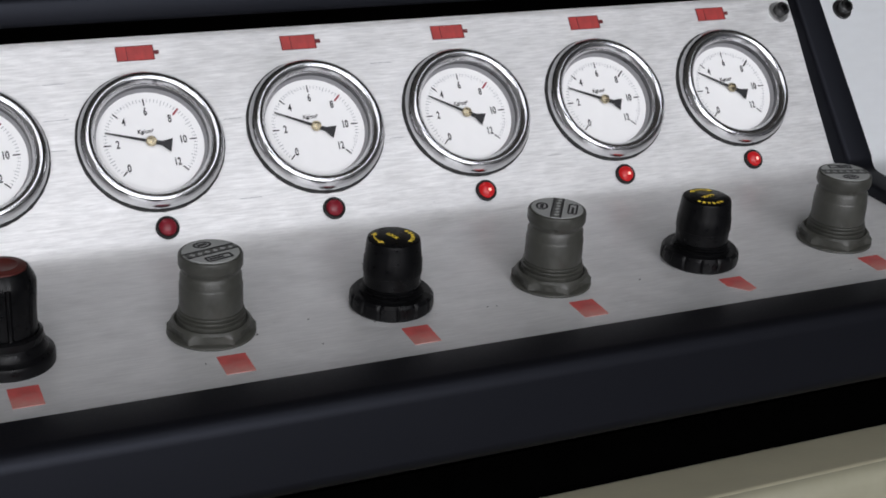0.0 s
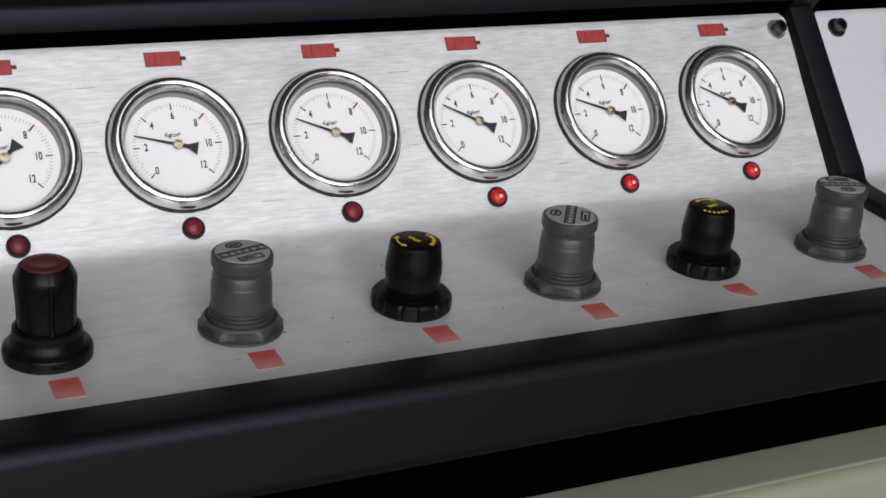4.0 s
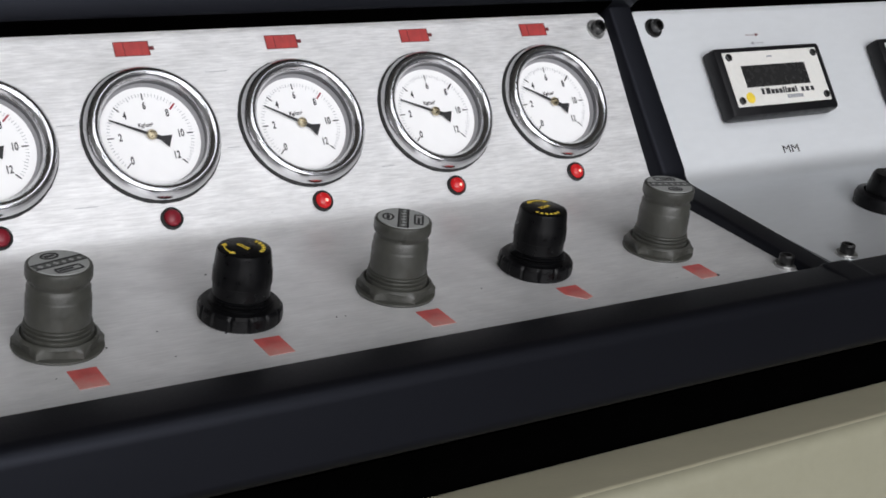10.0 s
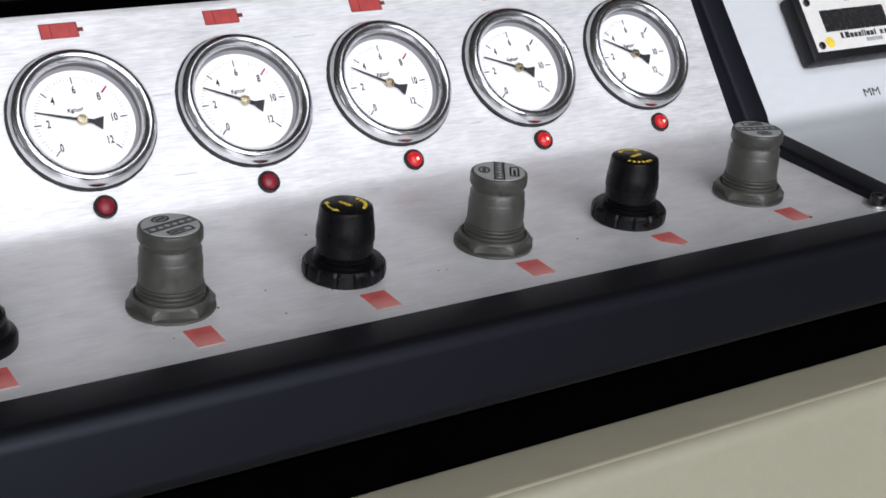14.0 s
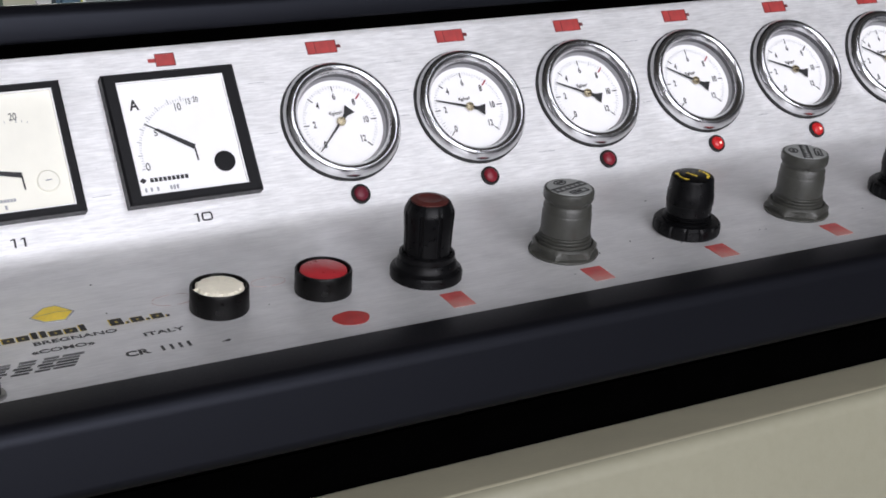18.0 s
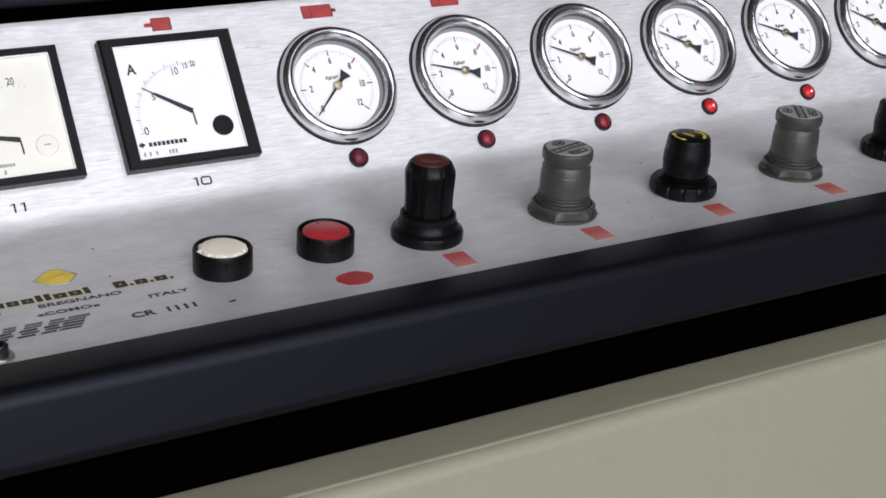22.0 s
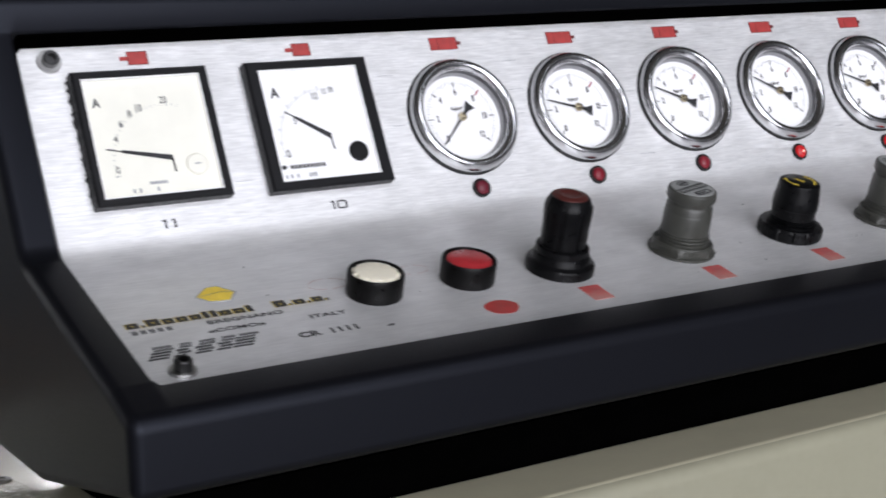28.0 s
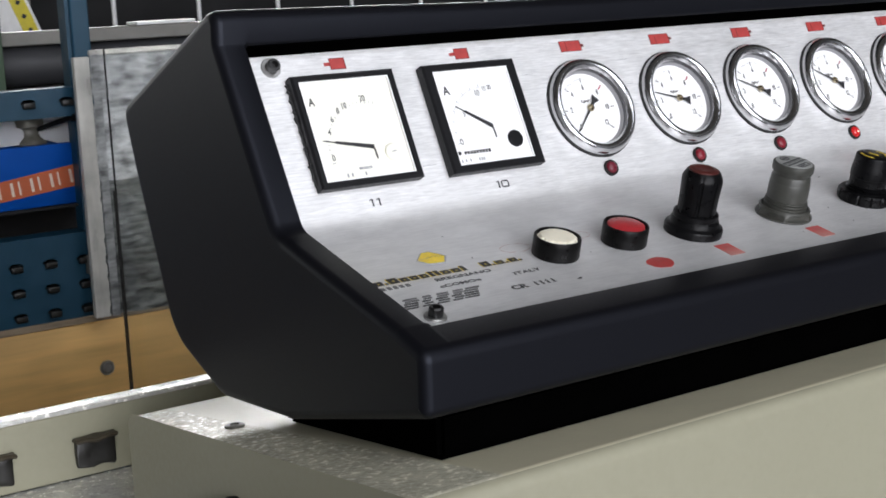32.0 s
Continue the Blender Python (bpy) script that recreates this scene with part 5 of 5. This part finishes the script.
for k in range(9):
    px = -0.2905 - 0.0725 * k
    bm = box(0.029, 0.006, 0.0205, (0, 0, 0), 0.002, 2)
    bmesh.ops.subdivide_edges(bm, edges=list(bm.edges), cuts=4, use_grid_fill=True)
    for v in bm.verts:
        v.co += Vector((1.0, 1.4, 1.0)) * 0.0013 * noise.noise((v.co.x * 120 + k * 3, v.co.y * 90, v.co.z * 140))
    pad = part("rubber_pad", bm, M_CLIP, rail, "creased black rubber pad", m=pose(px, RY - 0.0030, RZ - 0.0395))
    fold = box(0.031, 0.0085, 0.0032, (0, -0.002, 0.0190), 0.001, 1)
    bmesh.ops.subdivide_edges(fold, edges=list(fold.edges), cuts=3, use_grid_fill=True)
    for v in fold.verts:
        v.co += Vector((0.6, 1.2, 1.0)) * 0.0026 * noise.noise((v.co.x * 130 + k * 5, v.co.y * 100, 3.0))
    part("flap", fold, M_FLAP, pad, "brown-edged folded flap", m=pose(0, 0, 0, 0, 4 * math.sin(k), 0))

# ---- storage rack behind ----
RACK_Y = 1.5


def perforated(x0, x1, z0, z1, y, cols, rows_z, hole=(0.012, 0.0058)):
    """A steel face of cells, with an oval hole through each marked cell."""
    bm = bmesh.new()
    pts = {}
    def V(x, z, dy=0.0):
        key = (round(x, 5), round(z, 5), dy)
        if key not in pts:
            pts[key] = bm.verts.new((x, y + dy, Z0 + z))
        return pts[key]
    hw, hh = hole
    for dy in (0.0,):
        xs = sorted({x0, x1, *[c - hw * 1.2 for c in cols], *[c + hw * 1.2 for c in cols]})
        zs = sorted({z0, z1, *[r - hh * 1.5 for r in rows_z], *[r + hh * 1.5 for r in rows_z]})
        for xa, xb in zip(xs, xs[1:]):
            for za, zb in zip(zs, zs[1:]):
                cx, cz = (xa + xb) / 2, (za + zb) / 2
                c = [c for c in cols if abs(c - cx) < hw * 0.5]
                r = [r for r in rows_z if abs(r - cz) < hh * 0.5]
                if c and r:
                    n = 16
                    ring = [bm.verts.new((cx + hw * math.cos(2 * math.pi * k / n), y, Z0 + cz + hh * math.sin(2 * math.pi * k / n))) for k in range(n)]
                    deep = [bm.verts.new((v.co.x, y + 0.004, v.co.z)) for v in ring]
                    corner = [V(xb, zb), V(xa, zb), V(xa, za), V(xb, za)]
                    for q in range(4):
                        seq = [ring[(q * 4 + 2 + s) % n] for s in range(5)]
                        bm.faces.new([corner[(q) % 4]] + seq + [corner[(q + 1) % 4]])
                    for k in range(n):
                        bm.faces.new((ring[k], ring[(k + 1) % n], deep[(k + 1) % n], deep[k]))
                else:
                    bm.faces.new((V(xa, za), V(xb, za), V(xb, zb), V(xa, zb)))
    return bm


rack = thing("storage_rack", pose(0, 0, 0), "blue enamelled steel rack with perforated beams", "storage rack")
cols = [0.195 - 0.0555 * k for k in range(5)] + [-0.0555 + 0.02 - 0.027 * k for k in range(5)]
for name, z0, z1, zs in (("beam", -0.374, -0.232, [-0.274, -0.314, -0.354]), ("beam", -0.045, 0.0, [-0.020])):
    beam = part(name, perforated(-0.50, 0.236, z0, z1, RACK_Y, cols if z0 < -0.2 else [0.19 - 0.062 * k for k in range(9)], zs), M_BLUE, rack, "blue perforated steel beam", smooth=False)
    part("flange", box(0.732, 0.045, 0.003, (-0.134, RACK_Y + 0.0235, Z0 + z1 - 0.003)), M_BLUE, beam)
    # shade behind the holes, given as a near-black sheet
    part("rear_web", box(0.70, 0.003, z1 - z0, (-0.134, RACK_Y + 0.05, Z0 + z0)), M_BACK, beam, "near-black rear web standing for shade behind the holes")
    for c in (cols if z0 < -0.2 else [0.19 - 0.062 * k for k in range(9)]):
        for r in zs:
            part("rubber_plug", box(0.0190, 0.014, 0.0100, (0, -0.003, -0.0085), 0.0024, 2), M_CLIP, beam, "black plug in a hole", m=pose(c, RACK_Y + 0.0015, Z0 + r))
for x in (0.2260, -0.62):
    part("post", box(0.030, 0.04, 2.3, (x + 0.002, RACK_Y + 0.03, 0.0), 0.002, 1), M_BLUE, rack, "blue upright post")
    part("post_web", box(0.006, 0.03, 2.3, (x - 0.017, RACK_Y + 0.030, 0.0)), M_BLUE, rack)
part("post_guard", box(0.026, 0.012, 0.415, (0.2055, RACK_Y - 0.034, Z0 - 0.368), 0.001, 1), M_GLASSEDGE, rack, "milky plastic edge guard")
part("guard_bracket", box(0.018, 0.026, 0.03, (0.2055, RACK_Y - 0.015, Z0 - 0.30), 0.001, 1), M_GREYSTEEL, rack)

board = thing("wooden_board", pose(0, 0, 0), "pine board bolted along the rack below the blue beam", "wooden board")
part("plank", box(1.6, 0.03, 0.150, (0.20, RACK_Y + 0.012, Z0 - 0.530), 0.002, 2), M_WOOD, board, "knotty pine plank")
part("edge_strip", box(1.6, 0.034, 0.010, (0.20, RACK_Y + 0.010, Z0 - 0.380), 0.001, 1), M_WOODEDGE, board, "grey-brown worn upper edge")
part("bolt", lathe([(0.0, 0.007), (0.006, 0.0065), (0.0088, 0.0040), (0.0092, 0.0)], 24), M_GREYSTEEL, board, "round bolt head", m=pose(0.217, RACK_Y - 0.003, Z0 - 0.461, 90))
part("washer", lathe([(0, 0.001), (0.0125, 0.001), (0.0125, 0)], 24), M_WASHER, board, m=pose(0.217, RACK_Y - 0.003, Z0 - 0.461, 90))
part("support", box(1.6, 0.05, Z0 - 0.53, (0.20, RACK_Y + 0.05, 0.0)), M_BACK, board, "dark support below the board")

carton = thing("blue_carton", pose(0, 0, 0), "bright blue carton with a slanting orange band on the rack", "carton")
part("box", box(0.62, 0.155, 0.099, (-0.10, RACK_Y + 0.1175, Z0 - 0.190), 0.003, 2), M_BLUEBOX, carton, "blue box")
band = part("band", prism([(0.0, 0.0), (0.20, 0.022), (0.20, 0.058), (0.004, 0.032)], 0, 0.0006), M_ORANGE, carton, "orange band", smooth=False, m=pose(0.055, RACK_Y + 0.0395, Z0 - 0.178, 90))
# the printed name stands as plain upright bars
for k, tall in enumerate((0.022, 0.022, 0.022, 0.022, 0.022)):
    cx, cz = 0.022 + 0.0325 * k, 0.0180 + 0.0041 * k
    for q, w in ((-0.0086, 0.0046), (0.0042, 0.0030)):
        part("cream_bar", prism(rect(q, -tall / 2, q + w, tall / 2), 0.0006, 0.0009), M_CREAM, band, "cream printed bar", smooth=False, m=pose(cx, cz, 0, 0, 0, 7))
# shaded gap round the carton, put into two near-black sheets
part("carton_shelf", box(0.8, 0.17, 0.004, (-0.12, RACK_Y + 0.115, Z0 - 0.194)), M_BACK, rack, "near-black shelf standing for the shaded gap under the carton")
part("shelf_shade", box(0.94, 0.004, 0.26, (-0.06, RACK_Y + 0.205, Z0 - 0.36)), M_BACK, rack, "near-black sheet standing for shade at the back of the shelf")

bag = bmesh.new()
grid = 26
vs = [[bag.verts.new((-0.36 + 0.60 * i / grid, RACK_Y + 0.052 + 0.115 * (j / 8) ** 1.8, Z0 - 0.089 + 0.060 * math.sin(math.pi / 2 * min(1, j / 4)) * (0.85 + 0.35 * noise.noise((i * 0.33, j * 0.6, 2)))
       + 0.012 * noise.noise((i * 0.9, j * 0.8, 5)))) for j in range(9)] for i in range(grid + 1)]
for i in range(grid):
    for j in range(8):
        bag.faces.new((vs[i][j], vs[i + 1][j], vs[i + 1][j + 1], vs[i][j + 1]))
bmesh.ops.solidify(bag, geom=list(bag.faces), thickness=0.002)
tagged(part("plastic_bag", bag, M_WHITEPLASTIC), "crumpled white plastic bag lying on the blue carton", "plastic bag")

tap = thing("tap_fitting", pose(0.148, 1.572, Z0 - 0.0905), "olive-grey cast fitting with a black lever on the carton", "fitting")
part("foot", lathe([(0, 0), (0.0290, 0.0), (0.0300, 0.003), (0.0285, 0.006), (0.0235, 0.011), (0.0200, 0.018), (0.0195, 0.025), (0.0205, 0.027), (0.0262, 0.029), (0.0265, 0.050), (0.0235, 0.058), (0, 0.060)], 32), M_CAST, tap, "flared olive-grey body")
part("lever", box(0.080, 0.010, 0.008, (0.040, 0, 0.0), 0.003, 2), M_BLACKKNOB, tap, "black lever", m=pose(0.012, -0.018, 0.020, 0, -17, -52))
part("knob", lathe([(0, -0.016), (0.005, -0.015), (0.0080, 0.0), (0.005, 0.015), (0, 0.016)], 20), M_BLACKKNOB, tap, "black lever end", m=pose(0.059, -0.078, 0.045, 0, 72, -52))

# items further up and back
gp = thing("steel_column", pose(0.140, 1.714, 0), "green enamelled steel column behind the rack", "column")
part("flange", box(0.055, 0.004, 2.6, (0, 0, 0), 0.001, 1), M_GREEN, gp)
for x in (-0.0255, 0.0255):
    part("web", box(0.004, 0.026, 2.6, (x, 0.0152, 0)), M_GREEN, gp)

# white machine head standing behind the rack
wm = thing("machine_housing", pose(0, 0, 0), "white enamelled machine head with a grey valve and a red plate", "machine")
part("casing", box(0.40, 0.36, 0.42, (0.0, 2.16, 1.135), 0.02, 3), M_WHITEENAMEL, wm, "glossy white casing")
part("lip", box(0.40, 0.40, 0.032, (0.0, 2.12, 1.098), 0.012, 3), M_CREAM, wm, "cream lower lip")
part("column", box(0.30, 0.30, 1.098, (-0.02, 2.18, 0.0), 0.01, 1), M_GREYSTEEL, wm, "grey column down to the floor")
valve = part("valve", lathe([(0, -0.024), (0.006, -0.024), (0.0065, -0.006), (0.0110, -0.004), (0.0115, 0.004), (0.0065, 0.006), (0.006, 0.024), (0, 0.024)], 20), M_CAST, wm, "grey valve", m=pose(0.150, 1.968, 1.150, 0, 90, 0))
part("stem", lathe([(0, 0), (0.003, 0), (0.003, 0.018), (0.008, 0.019), (0.008, 0.024), (0, 0.025)], 16), M_CAST, valve, m=pose(0, 0, 0, 0, -90, 0))
part("red_plate", box(0.034, 0.004, 0.018, (0.165, 1.978, 1.205), 0.001, 1), M_REDPLATE, wm, "small dark red plate")
part("dark_plate", box(0.018, 0.004, 0.022, (0.095, 1.978, 1.185), 0.001, 1), M_CLIP, wm, "small dark plate")

rol = thing("rubber_roller", pose(0.748, 1.80, Z0 + 0.025, 0, 90, 0), "long dark rubber roller lying behind the rack", "roller")
part("cover", lathe([(0.0, -0.58), (0.034, -0.58), (0.036, -0.575), (0.036, 0.575), (0.034, 0.58), (0, 0.58)], 40), M_DARKRUB, rol)
part("journal", lathe([(0, -0.60), (0.014, -0.60), (0.014, 0.60), (0, 0.60)], 24), M_GREYSTEEL, rol)
rs = thing("roller_rack", pose(0, 0, 0), "grey steel rails that carry the rubber roller", "rack rail")
part("rail_top", box(1.22, 0.06, 0.024, (0.75, 1.79, Z0 + 0.060), 0.002, 1), M_GREYSTEEL, rs, "flat grey rail")
part("rail_low", box(1.22, 0.06, 0.018, (0.75, 1.79, Z0 - 0.044), 0.002, 1), M_GREYSTEEL, rs)
# black sheet added to hide the bright view through the roller's dark gap
part("black_screen", box(1.20, 0.01, 0.29, (0.76, 1.845, Z0 - 0.235)), M_BACK, rs, "added black sheet closing the dark gap behind the roller")
for x in (0.18, 1.3):
    part("leg", box(0.05, 0.05, Z0 + 0.060, (x, 1.87, 0.0), 0.002, 1), M_GREYSTEEL, rs)

ws = thing("white_board", pose(0.967, 2.60, 0.03, 0, -21.6, 0), "white board with a yellow dotted tape leaning behind the roller", "board")
part("sheet", box(0.102, 0.012, 1.42, (-0.015, 0, 0), 0.002, 1), M_WHITEROD, ws)
part("tape", box(0.034, 0.0008, 1.42, (0.012, -0.0066, 0)), M_TAPE, ws, "yellow tape")
for k in range(12):
    part("dot", lathe([(0, 0.0006), (0.0062, 0.0005), (0.0066, 0)], 4), M_INK, ws, "black diamond", m=pose(0.012, -0.0072, 1.05 + 0.034 * k, 90))

# sheets of glass standing beside the rack
glass = thing("glass_sheet", pose(0, 0, 0), "upright clear glass sheet with a milky edge beside the console", "glass sheet")
GY = 0.885
part("pane", box(0.440, 0.006, 1.18, (0.2300, GY, 0.0)), M_GLASS, glass, "clear pane", smooth=False).visible_shadow = False
part("edge", box(0.0018, 0.007, Z0 - 0.085, (0.0085, GY - 0.0010, 0.0)), M_CLIP, glass, "dark ground edge", smooth=False)


def creased(x0, x1, z0, z1, y, nx, nz, depth):
    """A thin film, wrinkled mostly crossways."""
    bm = bmesh.new()
    vs = []
    for i in range(nx + 1):
        col = []
        for j in range(nz + 1):
            x, z = x0 + (x1 - x0) * i / nx, z0 + (z1 - z0) * j / nz
            d = noise.noise((x * 28, z * 95, 1.0)) + 0.5 * noise.noise((x * 70, z * 210, 4.0)) + 0.5 * noise.noise((x * 9, z * 22, 8.0))
            col.append(bm.verts.new((x, y + depth * d, z)))
        vs.append(col)
    for i in range(nx):
        for j in range(nz):
            bm.faces.new((vs[i][j], vs[i + 1][j], vs[i + 1][j + 1], vs[i][j + 1]))
    bmesh.ops.solidify(bm, geom=list(bm.faces), thickness=0.0006)
    return bm


part("wrap", creased(-0.003, 0.165, Z0 - 0.235, Z0 - 0.074, GY + 0.014, 60, 70, 0.0060), M_FILM, glass, "wrinkled clear film wrapping")
part("wrap", creased(-0.003, 0.165, Z0 - 0.074, Z0 + 0.074, GY + 0.013, 60, 60, 0.0040), M_WRAPEDGE, glass, "pale crumpled film, several layers thick")
part("wrap_top", box(0.172, 0.006, 0.006, (0.081, GY + 0.010, Z0 + 0.073), 0.001, 1), M_GLASSEDGE, glass, "pale fold along the top")
part("wrap_edge", creased(-0.004, 0.006, Z0 - 0.235, Z0 + 0.074, GY + 0.0065, 5, 80, 0.0015), M_WRAPEDGE, glass, "pale film fold")
part("pale_flap", creased(0.004, 0.16, Z0 + 0.022, Z0 + 0.071, GY + 0.0075, 50, 22, 0.0018), M_WRAPEDGE, glass, "pale doubled film at the top")

# far shelf with white rods against the dark
fs = thing("glass_rack", pose(0, 0, 0), "dark tall rack with white rods and a pale rail", "rack")
part("back", box(2.6, 0.03, 1.56, (1.95, 3.22, 0.0)), M_BACK, fs, "dark back")
for k in range(9):
    part("rod", lathe([(0, 0.5), (0.0062, 0.5), (0.0062, 1.55), (0, 1.55)], 12), M_WHITEROD, fs, "white upright rod", m=pose(0.905 + 0.2495 * k, 3.0, 0))
pr = part("rail", box(1.35, 0.010, 0.019, (1.02, 2.985, Z0 + 0.178), 0.002, 1), M_PALERAIL, fs, "pale perforated rail")
for k in range(11):
    part("hole_plug", box(0.016, 0.003, 0.012, (0.46 + 0.105 * k, 2.9785, Z0 + 0.182), 0.002, 1), M_CLIP, pr)
part("low_rail", box(2.4, 0.05, 0.05, (1.85, 3.0, 0.5)), M_GREYSTEEL, fs)
for x in (0.68, 3.2):
    part("stand", box(0.05, 0.05, 1.56, (x, 3.1, 0.0)), M_GREYSTEEL, fs)
tagged(part("paper_sheet", box(0.115, 0.05, 0.006, (0.490, 1.785, Z0 + 0.0845), 0.001, 1), M_WHITEROD), "pale flat sheet lying on the grey rail", "sheet")

# ---- the hall ----
def wall(name, w, d, h, at, mat):
    return tagged(part(name, box(w, d, h, at), mat, None, smooth=False), kind="structure")


tagged(wall("floor", 20.5, 18, 0.2, (3.75, 1, -0.2), M_FLOOR), "worn blue-grey painted workshop floor", "floor")
# the ceiling, with an unseen opening added in its south half for the fill lamp
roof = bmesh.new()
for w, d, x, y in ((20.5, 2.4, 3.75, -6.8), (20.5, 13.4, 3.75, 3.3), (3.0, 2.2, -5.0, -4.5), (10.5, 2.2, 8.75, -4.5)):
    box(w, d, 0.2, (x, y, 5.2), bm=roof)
tagged(part("ceiling", roof, M_CEIL, None, smooth=False), "dusty grey workshop ceiling with an added, unseen roof opening", "ceiling", kind="structure")
# south wall, with a wide loading opening
for n, (w, h, x, z) in enumerate(((20, 0.25, 3.9, 0), (20, 1.05, 3.9, 4.15), (1.3, 3.9, -5.45, 0.25), (11.3, 3.9, 8.25, 0.25))):
    wall("wall_south", w, 0.25, h, (x, -7.05, z), M_HALL)
wall("wall_west", 0.25, 18, 5.2, (-6.05, 1, 0), M_HALL)
wall("wall_east", 0.25, 18, 5.2, (13.95, 1, 0), M_HALL)
# north wall, with windows low enough to be seen past the racks, and an unseen north-west one added
for w, h, x, z in ((20, 0.7, 3.9, 0), (14.9, 0.2, 6.45, 2.0), (20, 0.15, 3.9, 5.05), (1.1, 4.35, -5.55, 0.7), (4.0, 0.35, -3.0, 0.7), (4.0, 1.5, -3.0, 3.55), (1.2, 1.3, -0.4, 0.7), (2.0, 2.85, 0.0, 2.2), (0.15, 1.3, 1.55, 0.7), (10.9, 1.3, 8.45, 0.7), (0.2, 2.85, 7.0, 2.2), (0.9, 2.85, 13.45, 2.2)):
    wall("wall_north", w, 0.25, h, (x, 9.05, z), M_HALL)
ground = wall("ground", 400, 400, 0.1, (0, 0, -0.35), M_FLOOR)
tagged(ground, "pale yard outside the hall", "ground")
